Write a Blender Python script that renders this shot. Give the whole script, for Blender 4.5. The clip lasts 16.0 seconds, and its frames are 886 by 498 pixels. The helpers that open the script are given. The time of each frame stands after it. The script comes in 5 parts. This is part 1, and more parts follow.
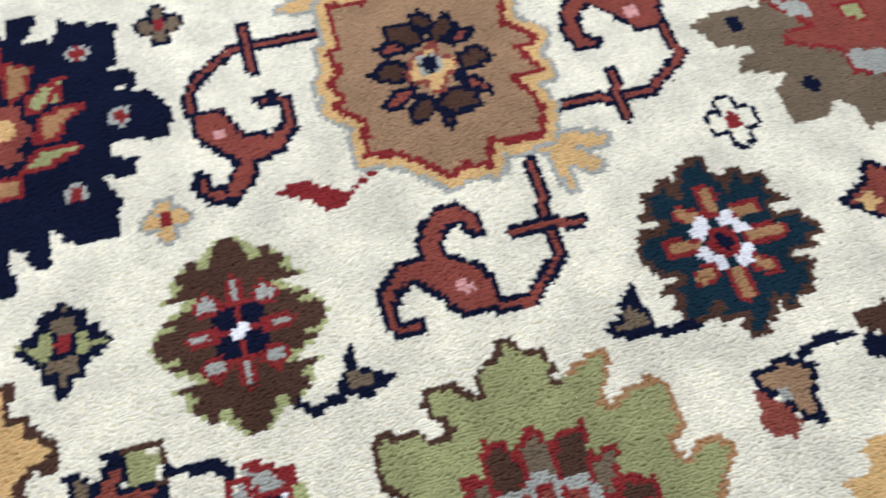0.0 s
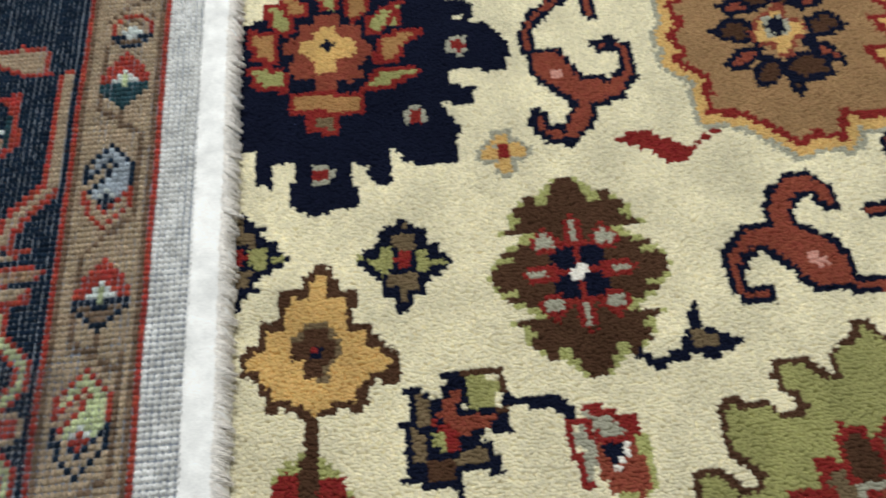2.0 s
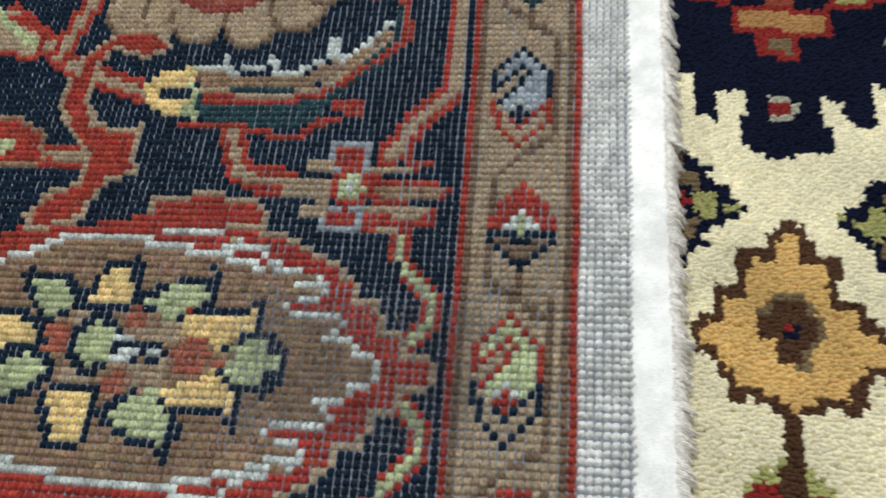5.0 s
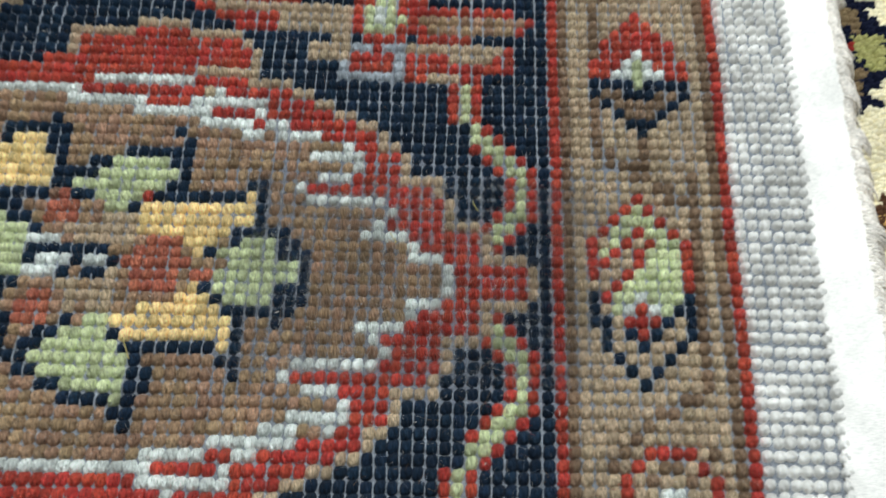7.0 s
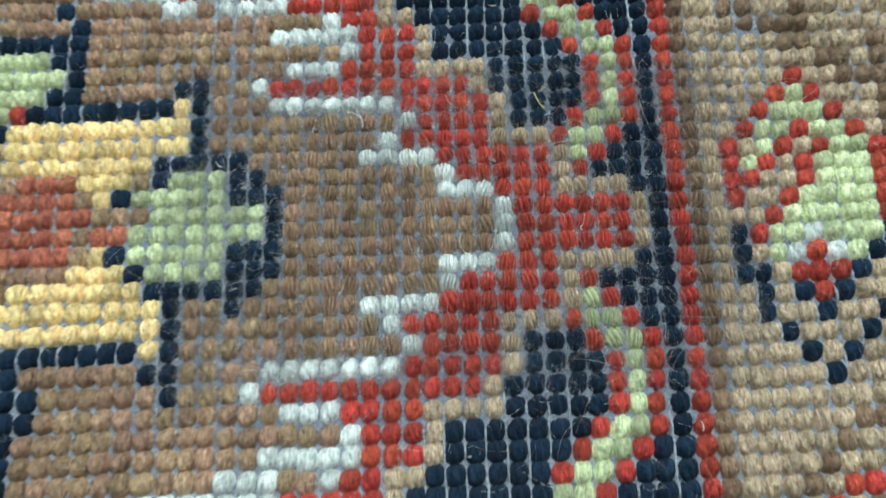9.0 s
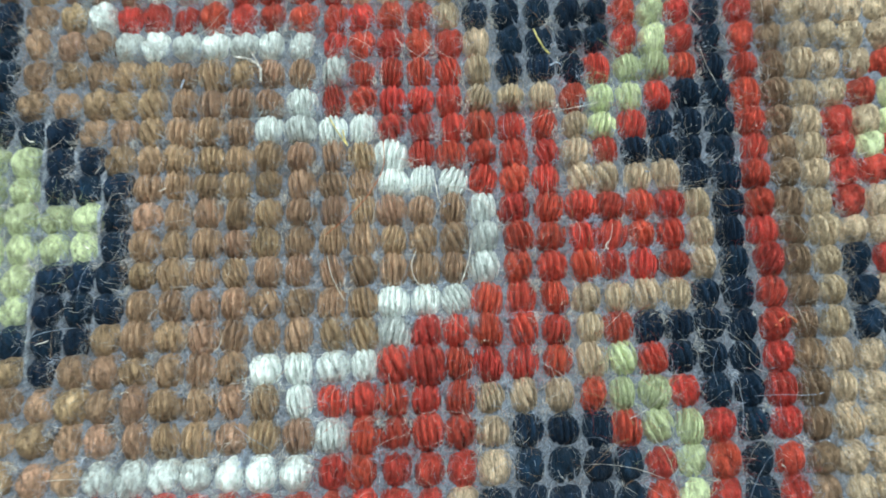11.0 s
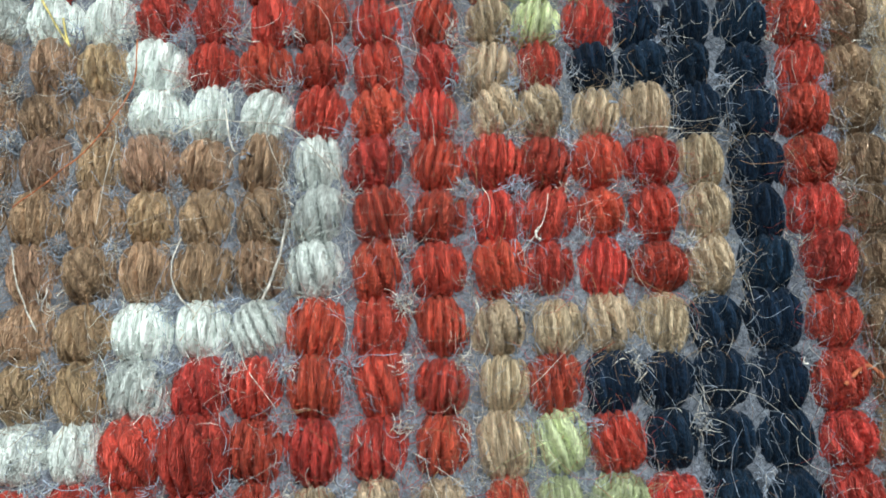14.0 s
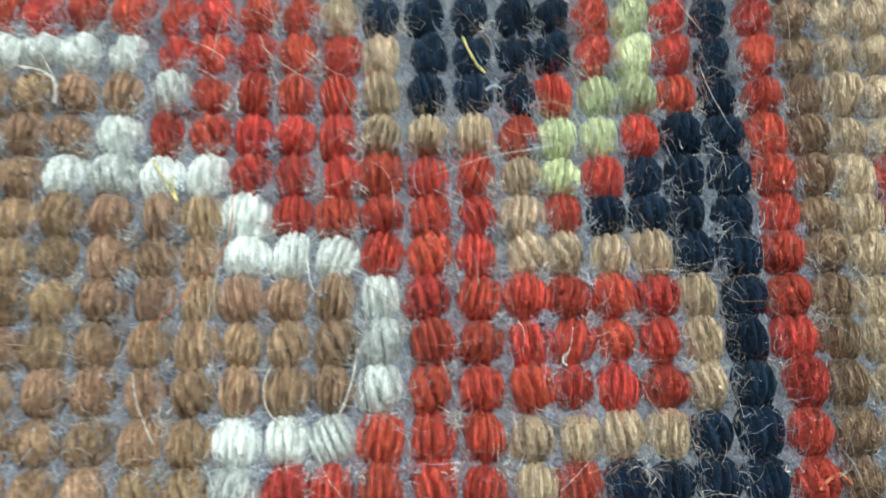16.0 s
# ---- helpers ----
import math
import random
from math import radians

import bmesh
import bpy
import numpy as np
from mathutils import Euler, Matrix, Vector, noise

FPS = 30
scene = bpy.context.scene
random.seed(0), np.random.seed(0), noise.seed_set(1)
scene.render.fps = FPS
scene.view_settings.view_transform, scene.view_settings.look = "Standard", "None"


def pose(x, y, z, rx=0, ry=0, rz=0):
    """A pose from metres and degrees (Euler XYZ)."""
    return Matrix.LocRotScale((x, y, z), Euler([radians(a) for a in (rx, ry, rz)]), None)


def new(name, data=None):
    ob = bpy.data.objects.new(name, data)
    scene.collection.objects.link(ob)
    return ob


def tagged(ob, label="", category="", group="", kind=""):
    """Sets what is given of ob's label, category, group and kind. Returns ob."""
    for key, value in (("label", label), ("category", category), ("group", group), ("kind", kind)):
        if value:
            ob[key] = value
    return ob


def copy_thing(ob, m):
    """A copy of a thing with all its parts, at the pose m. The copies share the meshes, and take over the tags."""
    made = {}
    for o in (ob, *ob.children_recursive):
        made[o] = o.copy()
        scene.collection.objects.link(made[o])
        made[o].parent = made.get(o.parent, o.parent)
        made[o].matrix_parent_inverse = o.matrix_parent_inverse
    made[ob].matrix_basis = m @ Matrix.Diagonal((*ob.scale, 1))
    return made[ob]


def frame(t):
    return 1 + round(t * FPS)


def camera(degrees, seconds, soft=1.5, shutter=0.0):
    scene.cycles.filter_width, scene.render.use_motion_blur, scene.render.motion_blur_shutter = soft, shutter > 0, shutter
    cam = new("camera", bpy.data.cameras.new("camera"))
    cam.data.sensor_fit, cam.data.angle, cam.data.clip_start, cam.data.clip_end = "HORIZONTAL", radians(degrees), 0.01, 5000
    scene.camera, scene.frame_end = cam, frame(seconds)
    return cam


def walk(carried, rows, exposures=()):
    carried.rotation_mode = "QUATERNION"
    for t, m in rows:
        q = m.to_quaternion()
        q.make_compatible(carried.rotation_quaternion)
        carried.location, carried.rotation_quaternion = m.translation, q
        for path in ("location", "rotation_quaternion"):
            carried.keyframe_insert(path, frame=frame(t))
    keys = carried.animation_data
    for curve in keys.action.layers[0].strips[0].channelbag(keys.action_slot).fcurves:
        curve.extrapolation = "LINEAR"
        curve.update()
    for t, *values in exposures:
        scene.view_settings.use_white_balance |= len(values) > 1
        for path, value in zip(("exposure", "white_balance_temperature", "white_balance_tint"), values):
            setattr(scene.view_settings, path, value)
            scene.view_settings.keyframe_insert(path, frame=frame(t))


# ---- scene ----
# A close pass over a wool rug lying face up, with the end of a second rug turned over on it to show the knots of its back.
cam = camera(57.7, 16.0, 1.7, 0.5)
# seconds, place in metres, turn in degrees
ROWS = [
    (0, 0.0135, 0.0069, 0.5398, 27.29, -1.59, -15.69),
    (0.5, -0.0449, 0.0057, 0.5304, 26.89, -1.34, -12.20),
    (1, -0.0868, 0.0090, 0.5171, 26.22, -0.65, -9.64),
    (1.5, -0.1158, 0.0107, 0.5115, 26.18, 0.21, -7.25),
    (2, -0.1532, 0.0148, 0.5075, 26.91, 1.57, -5.29),
    (2.5, -0.1940, 0.0236, 0.4975, 27.58, 2.51, -3.05),
    (3, -0.2379, 0.0278, 0.4796, 26.88, 4.58, 0.66),
    (3.5, -0.2675, 0.0359, 0.4687, 26.82, 5.79, 1.39),
    (4, -0.2902, 0.0363, 0.4544, 27.26, 6.40, 1.96),
    (4.5, -0.3208, 0.0365, 0.4397, 26.45, 6.39, 3.33),
    (5, -0.3528, 0.0528, 0.4179, 25.25, 6.63, 4.81),
    (7.5, -0.4581, 0.0833, 0.2576, 19.06, -1.65, 0.35),
    (8, -0.4641, 0.0901, 0.2308, 18.04, -0.95, -0.50),
    (8.5, -0.4651, 0.0999, 0.2111, 16.80, -0.39, -1.14),
    (9, -0.4573, 0.1131, 0.1907, 15.64, 0.07, -1.88),
    (11.5, -0.4491, 0.1395, 0.1185, 13.47, -0.89, -1.26),
    (12, -0.4465, 0.1419, 0.1067, 14.00, -0.89, -0.84),
    (12.5, -0.4425, 0.1458, 0.0977, 14.11, -1.67, -1.00),
    (13, -0.4384, 0.1462, 0.0885, 13.98, -2.40, -0.78),
    (13.5, -0.4361, 0.1469, 0.0843, 13.64, -2.27, -1.12),
    (14, -0.4359, 0.1478, 0.0835, 13.71, -2.24, -1.32),
    (14.5, -0.4368, 0.1487, 0.0837, 14.04, -2.17, -1.31),
    (15, -0.4349, 0.1499, 0.0839, 14.14, -2.05, -1.49),
    (15.5, -0.4360, 0.1520, 0.0891, 15.09, -2.32, -1.48),
    (16, -0.4404, 0.1522, 0.0972, 16.42, -2.51, -1.10),
]
EXPOSURE = [(0.0, 0.06, 5300, 17), (0.5, -0.22, 5400, 17), (1.0, -0.29, 6000, 9), (1.6, -0.34, 6300, 5), (3.0, -0.44, 6350, 6), (5.0, -0.24, 6300, 5), (7.5, 0.16, 6250, 0), (8.5, 0.44, 5850, -6), (9.2, 0.46, 5850, -6), (12.0, 0.80, 6050, -6), (14.5, 0.57, 6300, 0), (16.0, 0.78, 6250, -2)]
walk(cam, [(t, pose(x, y, z, rx, ry, rz)) for t, x, y, z, rx, ry, rz in ROWS], EXPOSURE)

# ---- light: fluorescent panels on the showroom's ceiling ----
world = bpy.data.worlds.new("room_air")
world.use_nodes = True
world.node_tree.nodes["Background"].inputs[0].default_value = (0.9, 0.95, 1.0, 1)
world.node_tree.nodes["Background"].inputs[1].default_value = 0.05
scene.world = world
CEILING = 2.8
LAMP_WATTS = 58.0
PANELS = [(-1.0, 1.2), (0.6, 1.2)]
for px, py in PANELS:
    lamp_data = bpy.data.lights.new("panel_light", "AREA")
    lamp_data.shape, lamp_data.size, lamp_data.size_y = "RECTANGLE", 1.2, 0.6
    lamp_data.energy, lamp_data.color = LAMP_WATTS, (0.97, 0.98, 1.0)
    lamp = new("panel_light", lamp_data)
    lamp.matrix_world = pose(px, py, CEILING - 0.06)

# ---- sizes ----
PX, PY = 0.00415, 0.00427       # one knot across and along
X0, Y0 = -0.43835, 0.164        # knot (0, 0)
Z_FACE, Z_BACK = 0.012, 0.0277  # tops of the pile and of the turned-over back


# ---- materials ----
def node(tree, kind, **values):
    n = tree.nodes.new(kind)
    for key, value in values.items():
        n.inputs[key.replace("_", " ")].default_value = value
    return n


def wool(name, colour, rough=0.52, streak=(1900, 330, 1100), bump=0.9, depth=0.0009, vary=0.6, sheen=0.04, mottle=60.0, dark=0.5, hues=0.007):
    """Spun wool: strands along the knot, with groove shade and highlights put into their colour, a random tone for each
    piece, and slow mottling of the dye.
    """
    mat = bpy.data.materials.new(name)
    mat.use_nodes = True
    tree = mat.node_tree
    link = tree.links.new
    bsdf = tree.nodes["Principled BSDF"]
    bsdf.inputs["Roughness"].default_value = rough
    bsdf.inputs["Specular IOR Level"].default_value = 0.85 if rough < 0.7 else 0.1
    bsdf.inputs["Specular Tint"].default_value = (*(0.2 + 0.8 * c / max(colour) for c in colour), 1)
    bsdf.inputs["Sheen Weight"].default_value = sheen
    bsdf.inputs["Sheen Roughness"].default_value = 0.5
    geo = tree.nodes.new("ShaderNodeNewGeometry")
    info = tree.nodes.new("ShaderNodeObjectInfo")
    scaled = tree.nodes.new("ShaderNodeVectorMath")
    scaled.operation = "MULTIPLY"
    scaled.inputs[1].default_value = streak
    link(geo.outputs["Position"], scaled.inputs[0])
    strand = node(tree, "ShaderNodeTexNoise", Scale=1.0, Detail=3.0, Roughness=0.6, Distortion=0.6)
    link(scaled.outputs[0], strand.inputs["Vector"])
    finer = tree.nodes.new("ShaderNodeVectorMath")
    finer.operation = "MULTIPLY"
    finer.inputs[1].default_value = tuple(3.4 * a for a in streak)
    link(geo.outputs["Position"], finer.inputs[0])
    fibre = node(tree, "ShaderNodeTexNoise", Scale=1.0, Detail=2.0, Roughness=0.6, Distortion=1.2)
    link(finer.outputs[0], fibre.inputs["Vector"])
    slow = node(tree, "ShaderNodeTexNoise", Scale=mottle, Detail=2.0)
    link(geo.outputs["Position"], slow.inputs["Vector"])
    both = tree.nodes.new("ShaderNodeMath")
    link(geo.outputs["Random Per Island"], both.inputs[0])
    link(info.outputs["Random"], both.inputs[1])
    part_of = tree.nodes.new("ShaderNodeMath")
    part_of.operation = "FRACT"
    link(both.outputs[0], part_of.inputs[0])
    tone = node(tree, "ShaderNodeMapRange")
    tone.inputs["To Min"].default_value, tone.inputs["To Max"].default_value = 1 - vary / 2, 1 + vary / 2
    link(part_of.outputs[0], tone.inputs["Value"])
    # fibre tone; a low dark spreads it wider to boost the painted shade
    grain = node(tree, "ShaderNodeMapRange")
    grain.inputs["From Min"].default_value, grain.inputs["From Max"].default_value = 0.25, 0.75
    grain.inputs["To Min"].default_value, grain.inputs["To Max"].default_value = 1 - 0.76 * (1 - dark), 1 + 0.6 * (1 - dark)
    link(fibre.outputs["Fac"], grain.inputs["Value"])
    dye = node(tree, "ShaderNodeMapRange")
    dye.inputs["From Min"].default_value, dye.inputs["From Max"].default_value = 0.3, 0.7
    dye.inputs["To Min"].default_value, dye.inputs["To Max"].default_value = 0.85, 1.12
    link(slow.outputs["Fac"], dye.inputs["Value"])
    m1 = tree.nodes.new("ShaderNodeMath")
    m1.operation = "MULTIPLY"
    link(tone.outputs[0], m1.inputs[0])
    link(grain.outputs[0], m1.inputs[1])
    m2 = tree.nodes.new("ShaderNodeMath")
    m2.operation = "MULTIPLY"
    link(m1.outputs[0], m2.inputs[0])
    link(dye.outputs[0], m2.inputs[1])
    # strand colours: A carries painted groove shade, B painted highlights
    painted_shine = 0.08 * max(colour)
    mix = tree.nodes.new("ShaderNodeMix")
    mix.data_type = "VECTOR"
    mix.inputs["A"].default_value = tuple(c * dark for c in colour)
    mix.inputs["B"].default_value = tuple(c * (2.0 - dark) + painted_shine * f for c, f in zip(colour, (1.0, 0.9, 0.75)))
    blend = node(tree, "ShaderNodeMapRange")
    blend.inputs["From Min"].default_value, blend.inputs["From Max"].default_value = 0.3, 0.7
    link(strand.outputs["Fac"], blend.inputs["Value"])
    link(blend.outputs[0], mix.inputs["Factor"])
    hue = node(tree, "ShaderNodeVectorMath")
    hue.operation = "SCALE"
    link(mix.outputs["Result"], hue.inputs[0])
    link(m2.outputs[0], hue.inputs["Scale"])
    shift = node(tree, "ShaderNodeMapRange")
    shift.inputs["To Min"].default_value, shift.inputs["To Max"].default_value = 0.5 - hues, 0.5 + hues
    again = tree.nodes.new("ShaderNodeMath")
    again.operation = "MULTIPLY"
    again.inputs[1].default_value = 7.31
    link(both.outputs[0], again.inputs[0])
    other = tree.nodes.new("ShaderNodeMath")
    other.operation = "FRACT"
    link(again.outputs[0], other.inputs[0])
    link(other.outputs[0], shift.inputs["Value"])
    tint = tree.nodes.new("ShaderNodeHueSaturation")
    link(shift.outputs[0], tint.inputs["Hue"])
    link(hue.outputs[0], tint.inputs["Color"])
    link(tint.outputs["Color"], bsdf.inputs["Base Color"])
    relief = node(tree, "ShaderNodeBump", Strength=bump, Distance=depth)
    sum_of = tree.nodes.new("ShaderNodeMath")
    sum_of.operation = "MULTIPLY_ADD"
    sum_of.inputs[1].default_value = 0.45
    link(fibre.outputs["Fac"], sum_of.inputs[0])
    link(strand.outputs["Fac"], sum_of.inputs[2])
    link(sum_of.outputs[0], relief.inputs["Height"])
    link(relief.outputs[0], bsdf.inputs["Normal"])
    return mat


def plain(name, colour, rough=0.7, scale=40.0, amount=0.12):
    """A painted or hard surface with faint mottling."""
    mat = bpy.data.materials.new(name)
    mat.use_nodes = True
    tree = mat.node_tree
    bsdf = tree.nodes["Principled BSDF"]
    bsdf.inputs["Roughness"].default_value = rough
    tex = node(tree, "ShaderNodeTexNoise", Scale=scale, Detail=4.0)
    ramp = node(tree, "ShaderNodeMapRange")
    ramp.inputs["To Min"].default_value, ramp.inputs["To Max"].default_value = 1 - amount, 1 + amount
    tree.links.new(tex.outputs["Fac"], ramp.inputs["Value"])
    hue = node(tree, "ShaderNodeVectorMath")
    hue.operation = "SCALE"
    hue.inputs[0].default_value = colour
    tree.links.new(ramp.outputs[0], hue.inputs["Scale"])
    tree.links.new(hue.outputs[0], bsdf.inputs["Base Color"])
    return mat


# Dyes by letter: as the pile shows them, and as the tight knots of the back show them.
PILE = {
    "C": ("cream_pile", (0.76, 0.69, 0.48)), "N": ("navy_pile", (0.006, 0.008, 0.020)), "B": ("dark_brown_pile", (0.075, 0.036, 0.020)),
    "R": ("red_pile", (0.22, 0.018, 0.016)), "U": ("rust_pile", (0.24, 0.055, 0.032)), "T": ("camel_pile", (0.33, 0.195, 0.09)),
    "A": ("tan_pile", (0.36, 0.19, 0.07)), "Y": ("gold_pile", (0.60, 0.38, 0.13)), "G": ("green_pile", (0.32, 0.31, 0.115)),
    "L": ("lime_pile", (0.38, 0.38, 0.14)), "S": ("grey_pile", (0.37, 0.355, 0.27)), "W": ("white_pile", (0.78, 0.74, 0.66)),
    "D": ("teal_pile", (0.010, 0.025, 0.034)), "K": ("khaki_pile", (0.17, 0.12, 0.065)), "P": ("pink_pile", (0.60, 0.30, 0.24)),
}
KNOT = {
    "N": ("navy_yarn", (0.009, 0.022, 0.045)), "R": ("red_yarn", (0.41, 0.041, 0.024)), "B": ("brown_yarn", (0.33, 0.213, 0.130)),
    "T": ("tan_yarn", (0.47, 0.36, 0.24)), "W": ("white_yarn", (0.74, 0.79, 0.76)), "G": ("green_yarn", (0.55, 0.61, 0.35)),
    "Y": ("yellow_yarn", (0.93, 0.70, 0.31)), "O": ("rust_yarn", (0.42, 0.125, 0.075)), "K": ("dark_brown_yarn", (0.19, 0.125, 0.078)),
    "S": ("grey_yarn", (0.40, 0.45, 0.50)), "D": ("teal_yarn", (0.028, 0.075, 0.092)), "U": ("dusky_red_yarn", (0.30, 0.055, 0.045)),
    "P": ("pink_yarn", (0.55, 0.32, 0.29)), "w": ("web_yarn", (0.92, 0.91, 0.88)),
}
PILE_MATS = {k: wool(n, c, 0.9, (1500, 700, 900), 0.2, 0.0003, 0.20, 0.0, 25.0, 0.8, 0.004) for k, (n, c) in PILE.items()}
# lower dark paints deeper groove shade and brighter highlights into the yarn
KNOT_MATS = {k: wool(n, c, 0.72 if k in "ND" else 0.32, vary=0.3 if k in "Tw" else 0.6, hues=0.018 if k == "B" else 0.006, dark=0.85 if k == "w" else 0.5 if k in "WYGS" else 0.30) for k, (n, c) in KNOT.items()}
WEFT = wool("weft_cotton", (0.27, 0.295, 0.34), 0.9, (1800, 1800, 1800), 0.9, 0.0008, 0.1, 0.2)
MATTED = wool("matted_cotton", (0.23, 0.255, 0.31), 0.9, (2200, 2200, 2200), 1.0, 0.0006, 0.0, 0.1, 350.0, 0.55)
WARP = wool("warp_cotton", (0.33, 0.365, 0.42), 0.9, (1500, 900, 1500), 0.9, 0.0006, 0.2, 0.1)
FRINGE = wool("cream_fringe", (0.84, 0.79, 0.73), 0.9, (500, 1800, 1500), 0.5, 0.0004, 0.3, 0.1, dark=0.75)
COTTON = wool("fringe_cotton", (0.90, 0.88, 0.85), 0.9, (500, 2400, 1500), 0.3, 0.0003, 0.10, 0.1, dark=0.86)
JUTE = wool("rug_foundation", (0.42, 0.36, 0.27), 0.9, (900, 900, 900), 0.6, 0.0005, 0.1, 0.1)
FLUFF_PALE = wool("pale_fluff", (0.74, 0.70, 0.64), 0.8, vary=0.5)
FLUFF_WARM = wool("brown_fluff", (0.36, 0.22, 0.12), 0.8, vary=0.6)
FLUFF_BLUE = wool("blue_fluff", (0.40, 0.47, 0.60), 0.8, vary=0.5)
FLOOR = plain("floor_concrete", (0.30, 0.29, 0.27), 0.6, 6.0)
PAINT = plain("wall_paint", (0.40, 0.39, 0.37), 0.8, 3.0, 0.04)
TILE = plain("ceiling_board", (0.80, 0.80, 0.79), 0.9, 30.0, 0.05)
METAL = plain("lamp_frame_paint", (0.75, 0.75, 0.75), 0.4, 20.0, 0.03)


# ---- mesh helpers ----
def mesh_object(name, mesh, parent=None, label=""):
    ob = new(name, mesh)
    if parent:
        ob.parent = parent
    if label:
        ob["label"] = label
    return ob


def part(name, bm, material, parent, label=""):
    mesh = bpy.data.meshes.new(name)
    bm.to_mesh(mesh)
    bm.free()
    mesh.materials.append(material)
    return mesh_object(name, mesh, parent, label)


def raw_mesh(name, verts, faces, mats, index=None, smooth=True):
    """A mesh from arrays: verts (n, 3), faces (m, k) all of one size, a material for each face."""
    verts, faces = np.asarray(verts, np.float32), np.asarray(faces, np.int32)
    mesh = bpy.data.meshes.new(name)
    k = faces.shape[1]
    mesh.vertices.add(len(verts))
    mesh.vertices.foreach_set("co", verts.ravel())
    mesh.loops.add(faces.size)
    mesh.loops.foreach_set("vertex_index", faces.ravel())
    mesh.polygons.add(len(faces))
    mesh.polygons.foreach_set("loop_start", np.arange(0, faces.size, k, dtype=np.int32))
    for m in mats:
        mesh.materials.append(m)
    if index is not None:
        mesh.polygons.foreach_set("material_index", np.asarray(index, np.int32))
    mesh.polygons.foreach_set("use_smooth", np.full(len(faces), smooth))
    mesh.update(calc_edges=True)
    return mesh


def box(bm, x0, x1, y0, y1, z0, z1):
    m = bmesh.ops.create_cube(bm, size=1.0)
    bmesh.ops.scale(bm, vec=(x1 - x0, y1 - y0, z1 - z0), verts=m["verts"])
    bmesh.ops.translate(bm, vec=((x0 + x1) / 2, (y0 + y1) / 2, (z0 + z1) / 2), verts=m["verts"])


def barrel(nu, nv, strands=0, lean=0.0, corner=0.0, rng=None, crown=0.55, groove=0.2, bulge=2.2):
    """One knot as a plump pad: points over -1..1 by -1..1, crown at 1; and its quads. corner rounds its outline;
    strands of yarn lie side by side over it, with grooves between them, and lean a little."""
    u, v = np.meshgrid(np.linspace(-1, 1, nu), np.linspace(-1, 1, nv))
    x, y = u * np.sqrt(1 - corner * v * v), v * np.sqrt(1 - corner * u * u)
    z = ((1 - np.abs(u) ** bulge).clip(0) * (1 - np.abs(v) ** bulge).clip(0)) ** crown
    if strands:
        along = strands * (u / 2 + 0.5) + 0.6 * strands * lean * v / 3 + 0.16 * np.sin(4 * u + 3 * lean) + 0.05 * np.sin(6 * v + 9 * u)
        across = 2 * (along % 1) - 1
        tone = 0.07 * np.sin(np.floor(along) * 12.9898 + 7 * lean)
        z = z * (1 + tone - groove * (1 - np.sqrt((1 - across ** 2).clip(0.02))))
    x = x + 0.10 * lean * v
    if rng is not None:
        x, y, z = (a + rng.normal(0, 0.016, a.shape) for a in (x, y, z))
    pts = np.stack([x.ravel(), y.ravel(), z.ravel()], 1)
    n = np.arange(nu * nv).reshape(nv, nu)
    quads = np.stack([n[:-1, :-1], n[:-1, 1:], n[1:, 1:], n[1:, :-1]], -1).reshape(-1, 4)
    return pts, quads


def pad_field(name, centres, sizes, letters, palette, template, turn=None, tilt=None):
    """Many pads joined into one mesh, each with its own yarn."""
    pts, quads = template
    n = len(centres)
    p = pts[None] * sizes[:, None, :]
    if tilt is not None:
        p[..., 0] += p[..., 2] * tilt[:, :1]
        p[..., 1] += p[..., 2] * tilt[:, 1:]
    if turn is not None:
        c, s = np.cos(turn)[:, None], np.sin(turn)[:, None]
        p[..., 0], p[..., 1] = p[..., 0] * c - p[..., 1] * s, p[..., 0] * s + p[..., 1] * c
    verts = (p + centres[:, None, :]).reshape(-1, 3)
    faces = (quads[None] + (np.arange(n) * len(pts))[:, None, None]).reshape(-1, 4)
    keys = sorted(set(letters))
    index = np.repeat([keys.index(c) for c in letters], len(quads))
    return raw_mesh(name, verts, faces, [palette[k] for k in keys], index)


def hairs(name, starts, ways, lengths, radius, curl, mats, index, rng, steps=6):
    """Loose fibres: thin three-sided curling tubes."""
    n = len(starts)
    head = rng.uniform(-1, 1, (n, 3))
    p, w = starts.copy(), ways / np.linalg.norm(ways, axis=1, keepdims=True)
    rings = []
    for k in range(steps + 1):
        side = np.cross(w, (0.3, 0.2, 0.93))
        side /= np.linalg.norm(side, axis=1, keepdims=True) + 1e-9
        up = np.cross(side, w)
        thin = radius * (1 - 0.6 * k / steps)
        rings.append(np.stack([p + thin[:, None] * (math.cos(a) * side + math.sin(a) * up) for a in (0.5, 2.6, 4.7)], 1))
        p = p + w * (lengths / steps)[:, None]
        head = head + rng.normal(0, 0.5, (n, 3))
        w = w + curl[:, None] * head * (1, 1, 0.5)
        w /= np.linalg.norm(w, axis=1, keepdims=True)
    verts = np.stack(rings, 1).reshape(-1, 3)
    quad = []
    for k in range(steps):
        for a in range(3):
            b = (a + 1) % 3
            quad.append((3 * k + a, 3 * k + b, 3 * k + 3 + b, 3 * k + 3 + a))
    quad = np.array(quad)
    faces = (quad[None] + (np.arange(n) * 3 * (steps + 1))[:, None, None]).reshape(-1, 4)
    return raw_mesh(name, verts, faces, mats, np.repeat(index, len(quad)))


